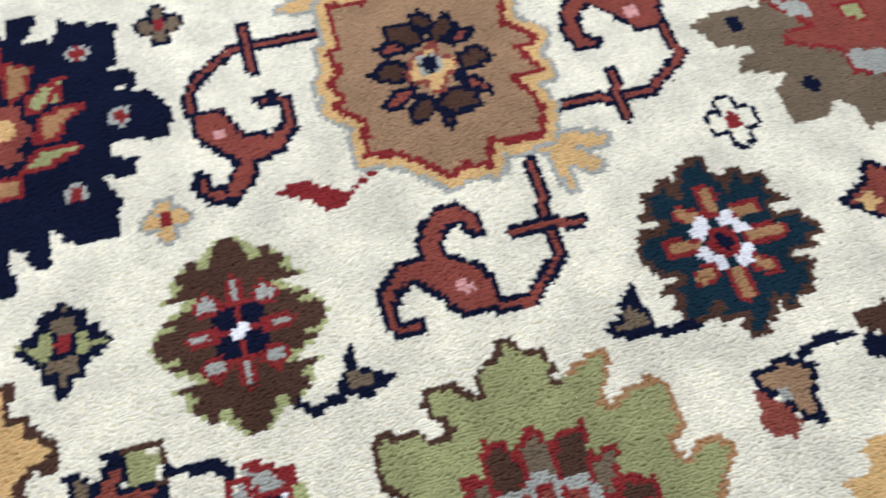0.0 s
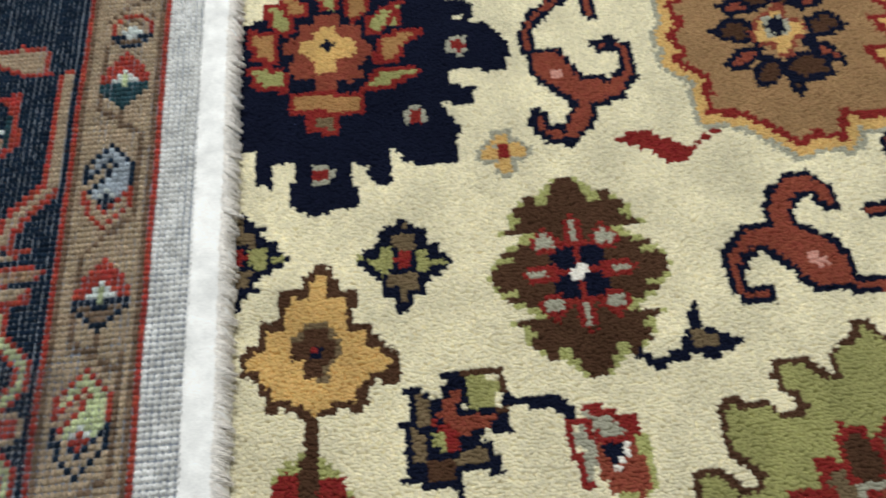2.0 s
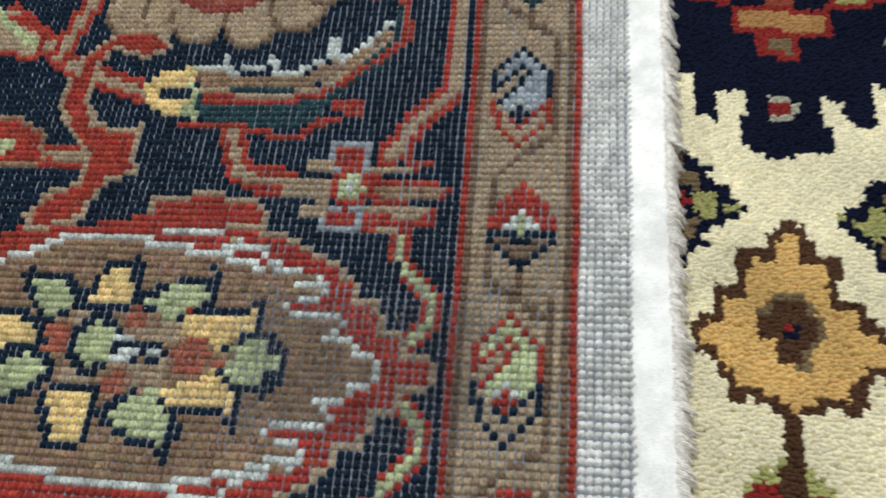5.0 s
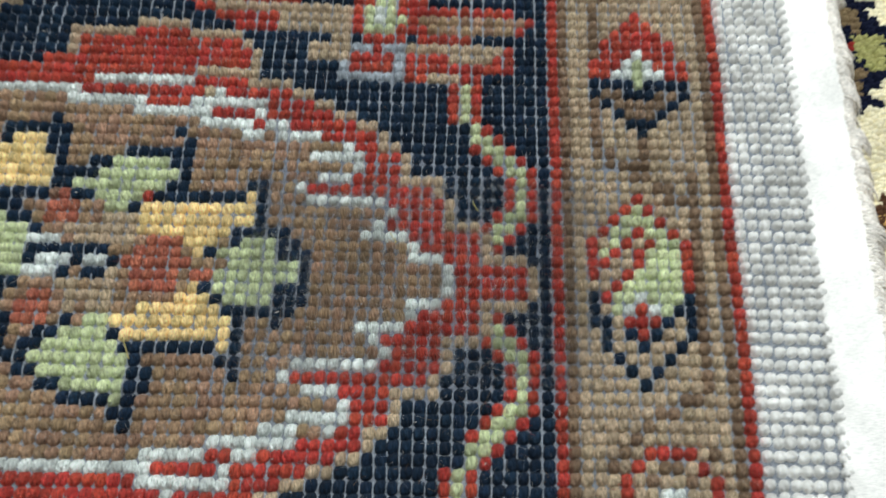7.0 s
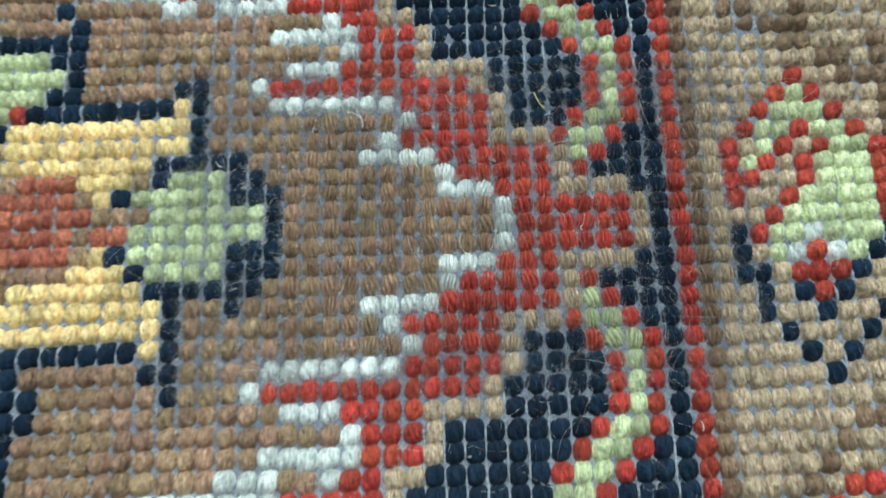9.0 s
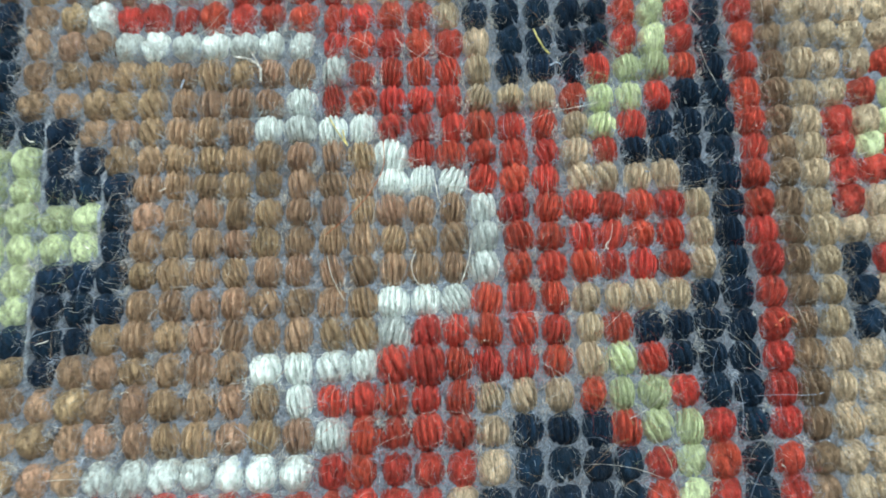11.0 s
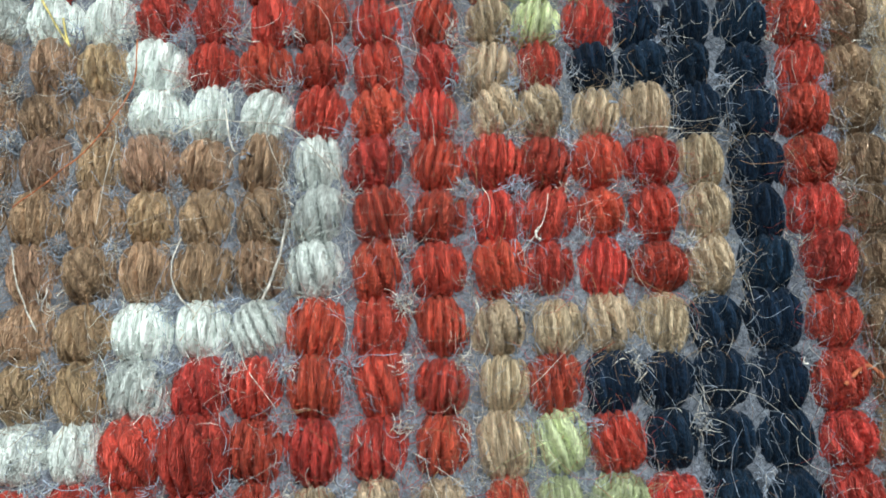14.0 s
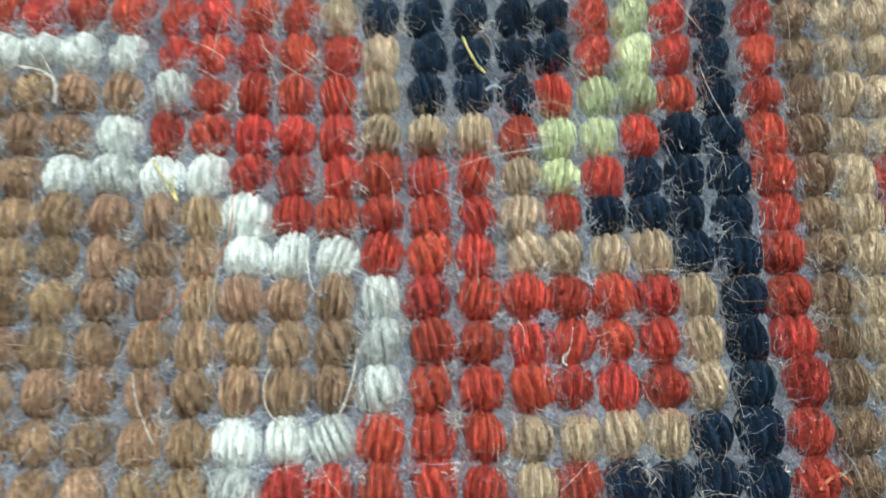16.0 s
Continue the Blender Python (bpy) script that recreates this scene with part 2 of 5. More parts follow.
# ---- the room ----
def room():
    bm = bmesh.new()
    box(bm, -3.0, 3.0, -3.0, 3.0, -0.1, 0.0)
    tagged(part("floor", bm, FLOOR, None), "grey concrete showroom floor", "floor", kind="structure")
    bm = bmesh.new()
    box(bm, -3.0, 3.0, -3.0, 3.0, CEILING, CEILING + 0.1)
    tagged(part("ceiling", bm, TILE, None), "plain white ceiling", "ceiling", kind="structure")
    for name, ext in (("wall_north", (-3, 3, 3, 3.1)), ("wall_south", (-3, 3, -3.1, -3)), ("wall_east", (3, 3.1, -3, 3)), ("wall_west", (-3.1, -3, -3, 3))):
        bm = bmesh.new()
        box(bm, *ext, 0, CEILING)
        tagged(part(name, bm, PAINT, None), "plain off-white painted wall", "wall", kind="structure")
    first = None
    for px, py in PANELS:
        if first is None:
            first = tagged(new("ceiling_light"), "white rectangular fluorescent ceiling light panel", "ceiling light", "ceiling lights")
            bm = bmesh.new()
            for e in ((-0.63, 0.63, -0.33, -0.30), (-0.63, 0.63, 0.30, 0.33), (-0.63, -0.60, -0.30, 0.30), (0.60, 0.63, -0.30, 0.30)):
                box(bm, *e, -0.08, 0.0)
            part("frame", bm, METAL, first)
            bm = bmesh.new()
            box(bm, -0.60, 0.60, -0.30, 0.30, -0.03, 0.0)
            part("backing", bm, TILE, first)
            first.matrix_world = pose(px, py, CEILING)
        else:
            copy_thing(first, pose(px, py, CEILING))


room()


# ---- the weaver's charts ----
class Chart:
    def __init__(self, c0, c1, r0, r1, ground):
        self.c0, self.r0 = c0, r0
        self.col, self.row = np.meshgrid(np.arange(c0, c1 + 1), np.arange(r0, r1 + 1))
        self.yarn = np.full(self.col.shape, ground)

    def set(self, c, r, letter):
        i, j = r - self.r0, c - self.c0
        if 0 <= i < self.yarn.shape[0] and 0 <= j < self.yarn.shape[1]:
            self.yarn[i, j] = letter


def fill(chart, letter, pts):
    inside = np.zeros(chart.col.shape, bool)
    letter = "R" if letter == "X" else letter
    for (xa, ya), (xb, yb) in zip(pts, pts[1:] + pts[:1]):
        if ya != yb:
            cross = (ya > chart.row) != (yb > chart.row)
            inside ^= cross & (chart.col < (xb - xa) * (chart.row - ya) / (yb - ya) + xa)
    chart.yarn[inside] = letter


def trace(chart, letter, width, pts, closed=False):
    if letter == "V":
        trace(chart, "N", width, pts)
        return trace(chart, "U", 1.1, pts)
    letter = {"X": "R", "g": "G"}.get(letter, letter)
    near = np.full(chart.col.shape, 1e9)
    for (xa, ya), (xb, yb) in zip(pts, pts[1:] + (pts[:1] if closed else [])):
        dx, dy = xb - xa, yb - ya
        k = (((chart.col - xa) * dx + (chart.row - ya) * dy) / (dx * dx + dy * dy + 1e-9)).clip(0, 1)
        near = np.minimum(near, np.hypot(chart.col - xa - k * dx, chart.row - ya - k * dy))
    chart.yarn[near <= max(width, 0.9) / 2] = letter


def motif(chart, letter, rim, width, pts):
    fill(chart, letter, pts)
    trace(chart, rim, width, pts, True)


def polar(chart, cx, cy, tall=1.12):
    dx, dy = chart.col - cx, (chart.row - cy) / tall
    return np.hypot(dx, dy), np.arctan2(dy, dx)


def dot(chart, cx, cy, r, letter):
    chart.yarn[polar(chart, cx, cy)[0] <= r] = letter


def ring(chart, cx, cy, r, letter, rim):
    dot(chart, cx, cy, r + 0.6, rim)
    dot(chart, cx, cy, r - 0.5, letter)


def spot(chart, cx, cy, r):
    dot(chart, cx, cy, r, "S")
    dot(chart, cx, cy, r * 0.62, "R")


def cross_flower(chart, cx, cy, r, letter, rim, core):
    r *= 1.12
    for grow, c in ((1.0, rim), (0.66, letter)):
        for a in range(4):
            dot(chart, cx + 0.55 * r * math.cos(a * math.pi / 2), cy + 0.6 * r * math.sin(a * math.pi / 2), 0.5 * r * grow, c)
    dot(chart, cx, cy, r * 0.30, core)


def diamond(chart, cx, cy):
    """A stepped navy diamond with two brown and two green leaves about a red heart."""
    def at(*pts):
        return [(cx + a, cy + b) for a, b in pts]
    fill(chart, "N", at((0.5, 8.6), (2, 6.3), (4.2, 5.5), (4, 3.4), (6.1, 2.1), (7.1, 0.4), (8.6, -0.8), (7.3, -2.4), (5.4, -3.1), (3, -4.3), (3.3, -6.5), (1.9, -6.4), (0.7, -8.7), (-0.6, -9.5),
                        (-1.9, -8.3), (-1.9, -6.4), (-4, -6), (-3.6, -3.6), (-5.7, -2.3), (-7, -0.7), (-8.6, 0.6), (-7, 2.1), (-5, 3.1), (-3.6, 4.3), (-3.2, 6), (-1, 6.7)))
    fill(chart, "K", at((-2.1, 5), (2.7, 4.7), (2.7, 1.8), (-2, 2.4)))
    fill(chart, "K", at((-2.4, -1.9), (2.2, -2.5), (2, -5.2), (-2.6, -4.6)))
    fill(chart, "G", at((-4.1, 2.7), (-2.2, 2.4), (-1.6, 0.8), (-1.7, -0.9), (-2.9, -1.9), (-4.3, -1.6)))
    fill(chart, "G", at((2.3, 1.9), (4.6, 1.8), (4.6, -2.5), (2.4, -2.5), (1.7, -0.4)))
    trace(chart, "G", 0.9, at((-7, 0.8), (-3.7, 0.3)))
    trace(chart, "G", 0.9, at((4.4, -0.5), (7.3, -0.7)))
    trace(chart, "K", 0.9, at((0.4, 6.8), (0.3, 5.2)))
    trace(chart, "K", 0.9, at((-0.3, -4.9), (-0.5, -7.4)))
    dot(chart, cx, cy, 1.9, "N")
    dot(chart, cx, cy, 1.35, "R")


ROSETTE_ROWS = [(14, 15), (14, 14), (13, 14), (10, 13), (12, 12), (9, 11), (6, 9), (6, 8), (11, 12), (9, 10), (8, 10), (9, 10), (9, 9), (3, 8), (3, 5), (2, 4), (2, 3), (1, 2)]


def brown_rosette(chart, cx, cy, r):
    """A stepped round flower with fingers, lime yarn in its notches, four rays, four drops and a pale heart."""
    cx, cy = round(cx), round(cy)
    for k, (half, lime) in enumerate(ROSETTE_ROWS):
        for s in (1, -1):
            for c in range(-lime, lime + 1):
                chart.set(cx + c, cy + s * k, "L")
            for c in range(-half, half + 1):
                chart.set(cx + c, cy + s * k, "B")
            for c in (6, 7) if k in (13, 14) else ():
                chart.set(cx + c, cy + s * k, "B")
                chart.set(cx - c, cy + s * k, "B")
    for a, b in ((0, 1), (1, 0), (0, -1), (-1, 0)):
        p, q = (cx + 4 * a, cy + 4.5 * b), (cx + 8 * a, cy + 9 * b)
        trace(chart, "R", 2.4, [p, q])
        trace(chart, "S", 0.7, [p, q])
    for a, b in ((1, 1), (1, -1), (-1, 1), (-1, -1)):
        dot(chart, cx + 5 * a, cy + 5.6 * b, 2.2, "R")
        dot(chart, cx + 5 * a, cy + 5.6 * b, 1.25, "S")
    dot(chart, cx, cy, 5.0, "R")
    for a, b in ((1, 1), (1, -1), (-1, 1), (-1, -1)):
        dot(chart, cx + 2.2 * a, cy + 2.5 * b, 2.0, "N")
    for a, b in ((0, 0), (1, 0), (-1, 0), (0, 1), (0, -1), (1, 1), (-1, -1)):
        chart.set(cx + a, cy + b, "W")


face = Chart(30, 243, -66, 130, "C")
back = Chart(-84, 30, -66, 130, "N")

# navy palmette
fill(face, "N", [(50, 95.1), (58.6, 89.3), (66.8, 87.7), (67.5, 93.6), (69.8, 91.8), (79.2, 89.5), (78.2, 78.6), (75.4, 78.3), (81.9, 76.7), (81.5, 72.8), (76.1, 73.4), (84.5, 70.6), (87.7, 65.7), (86.2, 59.4), (75, 60.7), (75.2, 57.7), (80.3, 56.4), (79.3, 52), (73.8, 53.4), (76.3, 48.1), (75.1, 40.3), (66.4, 41.1), (64.7, 44.3), (56.9, 42.7), (40, 48.2)])
fill(face, "N", [(69.8, 41.7), (66.8, 41.1), (65.4, 42.4), (65.1, 45.4), (63.5, 43.9), (63.4, 37.1), (60.1, 37), (59.9, 41), (56.9, 42.1), (57.1, 33.6), (53.7, 33.6), (50.8, 31.9), (47.5, 33.5), (45.2, 35.5), (46.7, 43.1), (42.7, 43.7), (42.8, 38.7), (39.4, 39.7), (39.3, 46), (35.4, 47.2), (34.5, 76.4), (70.6, 65.3)])
fill(face, "N", [(57.5, 95.6), (63.3, 95.7), (63.2, 92.7), (60.8, 88.7), (57.2, 87.4)])
spot(face, 71.1, 83.5, 2.2)
spot(face, 77.8, 66.2, 2.1)
spot(face, 51.2, 40.5, 2.1)
motif(face, "G", "R", 0.5, [(51.2, 88.6), (56.1, 87.7), (55.9, 81.1), (54.3, 77.4), (52.3, 77.8), (50.8, 82.1)])
motif(face, "A", "R", 0.5, [(57.4, 83.8), (61.8, 82.2), (61, 77.3), (58.2, 74.3), (56.7, 76.7)])
motif(face, "A", "R", 0.5, [(49.6, 77.3), (45.4, 84.6), (44.3, 81.2), (45.9, 76.6)])
motif(face, "G", "R", 0.5, [(60.4, 74.6), (67.7, 78.6), (66.8, 72.7), (61.8, 70.4)])
motif(face, "G", "R", 0.5, [(41.1, 79.7), (45.9, 73.9), (44.8, 71.4), (41.1, 74.1)])
motif(face, "A", "R", 0.5, [(62.2, 67.4), (70.5, 71), (70.8, 68.4), (65.7, 64), (62.1, 64.7)])
motif(face, "A", "R", 0.5, [(38.6, 71.9), (43.2, 73.7), (43.8, 65.6), (39.2, 67.1)])
motif(face, "G", "R", 0.5, [(59.2, 58.1), (60.8, 60.4), (69.8, 61.3), (66.3, 56.8), (60.6, 55.4)])
motif(face, "G", "R", 0.5, [(38.2, 64.7), (44.9, 62.8), (45.9, 58.8), (39.8, 59.6)])
fill(face, "N", [(38.3, 76.4), (73.2, 72), (71.1, 45.2), (44, 48.6), (38.7, 57.8)])
motif(face, "G", "R", 1.1, [(41, 79.6), (43.7, 80), (45.9, 75.5), (45.4, 72.1), (42.7, 73.8)])
motif(face, "G", "R", 1.1, [(60.6, 70.8), (61.3, 74.2), (64.2, 77.4), (66.3, 76.4), (64.5, 72.4), (62.7, 70.6)])
motif(face, "A", "R", 1.1, [(62.7, 69.2), (66.6, 70.8), (71.2, 70.5), (67.7, 67.9), (66.2, 64.4), (62.4, 64.1)])
motif(face, "A", "R", 1.1, [(38.1, 73.7), (42.5, 72.5), (43.3, 69.6), (42.8, 66.3), (38.8, 66.8)])
motif(face, "G", "R", 1.1, [(59.5, 58.1), (62, 61.9), (69.2, 61.7), (69.9, 60.7), (64.2, 58.2)])
motif(face, "G", "R", 1.1, [(37.7, 65), (44.4, 64.2), (45.1, 59.5), (40.2, 59.7)])
motif(face, "A", "R", 1.1, [(45.7, 58.2), (59.2, 57.1), (59, 52.8), (45.8, 54.2)])
motif(face, "K", "R", 1.1, [(49.5, 53.5), (54.4, 52.9), (54.3, 49.2), (49.5, 49.8)])
fill(face, "U", [(50.9, 76.5), (55.3, 76.7), (55.7, 73.5), (59, 73.8), (59.7, 70.3), (61.2, 68.7), (61.1, 65.4), (58.9, 63.6), (59.3, 61), (56.9, 59.7), (54.9, 60.9), (54.5, 58.1), (50.4, 58.6), (50.2, 61.9), (47.5, 60.9), (45.7, 62.4), (45.9, 65.3), (47, 66.9), (44.4, 68.1), (44.6, 70.8), (47.6, 71.8), (47.4, 74.6), (50.3, 74.5)])
fill(face, "Y", [(51.4, 73.4), (54.6, 73.3), (55.3, 70.8), (58, 69.8), (58.4, 66.4), (56.6, 65), (54.5, 65.3), (54.2, 62.3), (51, 62.7), (50, 65.8), (47.3, 67.5), (47.3, 69.8), (50, 70.8)])
dot(face, 52.9, 69.1, 1.2, "N")
spot(face, 68.6, 51.1, 1.9)
# small flower with a grey rim
cross_flower(face, 83.4, 41.7, 4.0, "Y", "S", "R")
# diamonds
diamond(face, 64.2, 22.8)
diamond(face, 36.9, 26.0)
# gold leaf
motif(face, "Y", "B", 1.3, [(50.4, 23.2), (52.3, 20.5), (52.6, 18.2), (55.5, 17.8), (55.1, 12.2), (58.2, 12.1), (58.4, 9.3), (60.5, 8.2), (61.7, 6.5), (61.5, 3.3), (58.9, 3.9), (56.7, 2.5), (56.2, -1.1), (53.4, 0.2), (51.1, -0.8), (48.8, -1.8), (46.5, 0), (43.7, 1.1), (42.2, 0.3), (41.8, 2.9), (39.5, 5.6), (37.7, 5.8), (37.9, 8.6), (38.9, 9.5), (41.1, 10), (41.1, 13.8), (44.2, 13.2), (44.5, 18.9), (47.8, 18.4), (48.4, 21)])
fill(face, "K", [(46.8, 12.5), (48.6, 13.5), (51.3, 13.1), (53.1, 10.6), (53.2, 7.3), (51.7, 6.4), (51.1, 3.8), (47.5, 4.3), (47.1, 7), (45.4, 7.7), (45.3, 10.5)])
fill(face, "B", [(47.7, 12.9), (51.6, 12.4), (51.8, 10.5), (52.9, 9.5), (52.9, 7.4), (51.2, 7), (50.6, 4.4), (47.6, 4.8), (47.5, 7.2), (45.8, 7.8), (45.7, 10.4), (47.7, 10.9)])
fill(face, "N", [(48.1, 9.9), (50.4, 9.6), (50.4, 7.4), (48.1, 7.7)])
fill(face, "R", [(48.9, 9.2), (49.9, 9.1), (49.9, 8), (48.8, 8.1)])
trace(face, "B", 1.6, [(48.6, -1.8), (48.6, -4.5), (48.8, -7)])
fill(face, "L", [(41.7, -13.7), (43, -9.2), (46.5, -6.8), (50, -7.3), (53.4, -10.5), (55.2, -15.4)])
fill(face, "R", [(41, -15), (43.5, -9.5), (46, -9.5), (46.2, -15.6)])
fill(face, "R", [(49.9, -10), (52.9, -10.4), (55.6, -16.8), (50.1, -16.1)])
fill(face, "B", [(46.6, -7.5), (49.8, -7.9), (49.7, -16), (46.6, -15.7)])
# brown rosette with a lime halo
brown_rosette(face, 93.1, 18.4, 14.9)
# little bud
fill(face, "N", [(109.4, 12.2), (111, 9), (111, 7), (112.3, 6.4), (117.2, 3.6), (112.7, 2.5), (111.1, 1.3), (106.9, 3.4), (107, 5.8), (108.7, 6.9)])
fill(face, "K", [(109.3, 6.8), (110.7, 5.8), (113.7, 4.7), (111.1, 3.2), (107.9, 3.7)])
trace(face, "N", 1.8, [(107.3, 2.9), (101.9, 1.4), (99.9, 3.8)])
# navy flower on the lower field
fill(face, "N", [(62.5, 1.7), (65.6, 2), (66.3, -0.1), (68, -0.3), (69.5, 1.7), (67.9, 3.3), (70.5, 3.4), (72.2, 2.7), (72.5, 1.3), (71.9, -2.1), (77.7, -3.1), (78.5, -3.8), (77.9, -5.4), (78.6, -6.7), (76.5, -6.1), (74.4, -5.8), (73.9, -7), (75.5, -8), (76, -9.7), (76.3, -12.2), (75, -12.5), (73.9, -11.1), (70.9, -11.1), (70.3, -13.1), (70.6, -14.7), (68.9, -15.6), (69.4, -13.8), (68.2, -13.2), (64.9, -13.2), (63.4, -11.8), (62.5, -12.9), (61.2, -12.7), (63, -11), (62.3, -8), (62.3, -4.7), (60.9, -3.3), (63.1, -3.1), (63.5, 0.3)])
fill(face, "K", [(64.6, 1), (65.9, 0.4), (66.4, -2.7), (66, -4.8), (64.7, -4.2)])
fill(face, "U", [(69.3, -0.5), (70.9, 2.4), (71.1, -1.5), (70.3, -4.2), (67.3, -3.8)])
fill(face, "R", [(66.9, -3.9), (69.9, -4.2), (69.3, -5.4), (67.2, -5.2)])
fill(face, "U", [(70.8, -3.7), (76.4, -3.3), (76.5, -4.5), (73.6, -5.7), (70.1, -6.7), (69.6, -5.2)])
fill(face, "G", [(66.6, -5.1), (69.3, -5.4), (68.9, -8.4), (67.2, -8)])
fill(face, "K", [(63.5, -4.9), (66, -5.2), (65.4, -9.4), (63.4, -9.2)])
fill(face, "K", [(70.3, -8.6), (74.2, -8.4), (74.7, -10), (69.7, -10.2)])
fill(face, "B", [(65.5, -9.3), (69.4, -9.7), (70.2, -11.9), (68.3, -12.8), (65.2, -12.2)])
fill(face, "G", [(72.5, 2.4), (77.3, 1.8), (76.7, -2.8), (72.1, -2.2)])
trace(face, "B", 1.1, [(72.1, 3.2), (77.5, 2.8), (78.2, 1.1), (77.5, -3)])
trace(face, "R", 1.0, [(69.5, -6), (69.5, -8.5)])
trace(face, "N", 1.8, [(78.3, -1.8), (85.7, -2.5), (86.8, -3.9), (88.1, -4.9)])
# grey and red bud
fill(face, "L", [(96.1, -8.1), (98.1, -8.8), (98.4, -16.6), (96.5, -17.9), (92.1, -17.4)])
fill(face, "U", [(91.3, -8.3), (96, -8.5), (97.4, -12.4), (96.9, -17.2), (92, -16.6), (90.4, -13.2), (90.2, -9.9)])
fill(face, "S", [(88.6, -5.9), (90.6, -4.5), (94.4, -5.6), (96.3, -7.9), (93, -8.3), (91, -8.7), (90.2, -12.3), (89, -14.4), (88.5, -11.3), (87.8, -8.7)])
trace(face, "R", 1.3, [(89.6, -4.3), (93.2, -4.7), (95.1, -6.3), (97.3, -6.1), (97, -7.9), (95, -6.7)])
trace(face, "R", 1.3, [(87.4, -5.7), (87.2, -9.5), (87.7, -12), (88.1, -14.9), (89.3, -15)])
trace(face, "R", 1.3, [(91.2, -8.7), (95.9, -8.7)])
trace(face, "R", 1.3, [(88.2, -5.8), (89.9, -6.5)])
trace(face, "R", 1.3, [(89.7, -7.3), (91.3, -7.9)])
fill(face, "N", [(91.8, -9.2), (93.7, -9.1), (94.7, -10), (94.1, -12), (92.7, -12.6), (91.2, -11.2)])
trace(face, "W", 1.0, [(94.9, -10), (94.5, -11.8), (93, -12.9)])
# red leaf
fill(face, "R", [(103.3, 41.7), (107.1, 44), (110.2, 44), (112.3, 41.3), (116.7, 39.7), (118.4, 40.6), (115.5, 36.9), (112.2, 36.2), (108.3, 39.8)])
trace(face, "R", 0.9, [(116.5, 39.1), (119.6, 41.1), (122.8, 42.5)])
# paisleys
motif(face, "U", "N", 1.2, [(91.2, 63.5), (97, 62.7), (99.9, 56.6), (105.1, 55.3), (108.1, 57.2), (108.4, 61.2), (106.4, 62.7), (104, 61.9), (103.5, 63.8), (106.8, 64.8), (110.2, 62.1), (110.1, 56), (106.4, 51.1), (101.4, 49.8), (100.1, 45.7), (95.9, 42.2), (91, 43.8), (89.2, 47.3), (90.3, 49.7), (92.3, 49), (92.4, 46.1), (94.9, 45.5), (97.8, 50.7), (93.2, 55.1), (91, 58.2)])
dot(face, 95.5, 57.5, 1.2, "P")
trace(face, "V", 3.0, [(90.7, 63.6), (91.3, 68.2), (93.1, 71.3), (101, 77.3), (117.7, 76.6)])
trace(face, "V", 3.0, [(104.4, 82.5), (104.2, 71.1)])
motif(face, "U", "N", 1.2, [(125.8, 23.2), (126.7, 28.1), (130.9, 31.8), (135.2, 31.9), (138.1, 29), (137.7, 25.3), (135.6, 25.5), (135.2, 28.3), (132.2, 28.1), (130.2, 24.9), (130.3, 22.6), (135.5, 19), (137.4, 15.2), (136.7, 10.5), (130, 11.2), (125.7, 17.2), (123.1, 18.9), (120.3, 18), (118.8, 14.2), (119.7, 11.6), (123, 11.7), (122.4, 9.8), (118.7, 9.7), (116.9, 12.6), (117.2, 18.8), (121.1, 22.8)])
dot(face, 131.8, 16.3, 1.3, "P")
trace(face, "V", 3.0, [(136.8, 10.7), (142.1, 10.5), (149.8, 17.6), (149.9, 23.3), (151.5, 37.7)])
trace(face, "V", 3.0, [(143.5, 24), (155.7, 23.3)])
motif(face, "U", "N", 1.2, [(169.3, 70.4), (173.6, 75.8), (191.5, 71.5), (189.2, 61.6), (183.6, 61.9), (179.9, 67), (175.8, 71.3), (172.6, 68.8), (171.9, 62.8), (174.8, 62.1), (174, 60), (169.1, 60.4), (168.1, 65.3)])
dot(face, 184.1, 66.8, 1.6, "P")
trace(face, "V", 3.0, [(189.2, 61.6), (189.6, 53.8), (179.7, 46.8), (160.4, 48.2)])
trace(face, "V", 3.0, [(173.8, 53.3), (173, 42.2)])
# camel palmette
trace(face, "S", 2.4, [(155.6, 43), (167.7, 39.5), (166.5, 37.8), (160.2, 38.1), (164.6, 33.7), (163.1, 32.2), (157.7, 35.1), (157.7, 30), (156.3, 29.9), (155.5, 38), (152.2, 39.9)], True)
fill(face, "Y", [(155.6, 43), (167.7, 39.5), (166.5, 37.8), (160.2, 38.1), (164.6, 33.7), (163.1, 32.2), (157.7, 35.1), (157.7, 30), (156.3, 29.9), (155.5, 38), (152.2, 39.9)])
trace(face, "S", 2.4, [(111.7, 84.9), (119, 88.4), (121, 83.6), (115, 83.5)], True)
fill(face, "Y", [(111.7, 84.9), (119, 88.4), (121, 83.6), (115, 83.5)])
trace(face, "S", 7, [(122.2, 83.6), (129.2, 82.6), (136.8, 88.1), (159.3, 82.7), (156.5, 70.4), (161.9, 66), (160.6, 64.1), (157.5, 64.1), (160.4, 56.7), (154.4, 56.7), (157.7, 48.8), (155.5, 42.6), (148.5, 42.4), (145, 43.9), (143.8, 38.4), (139.1, 39.6), (135.9, 37.9), (132.4, 41.3), (126.9, 45.2), (121.6, 45.9), (123, 54.1), (117.8, 58.2), (120.3, 59.6), (117.9, 63.7), (120.8, 66.5), (119.5, 71.2), (122.2, 72.8)], True)
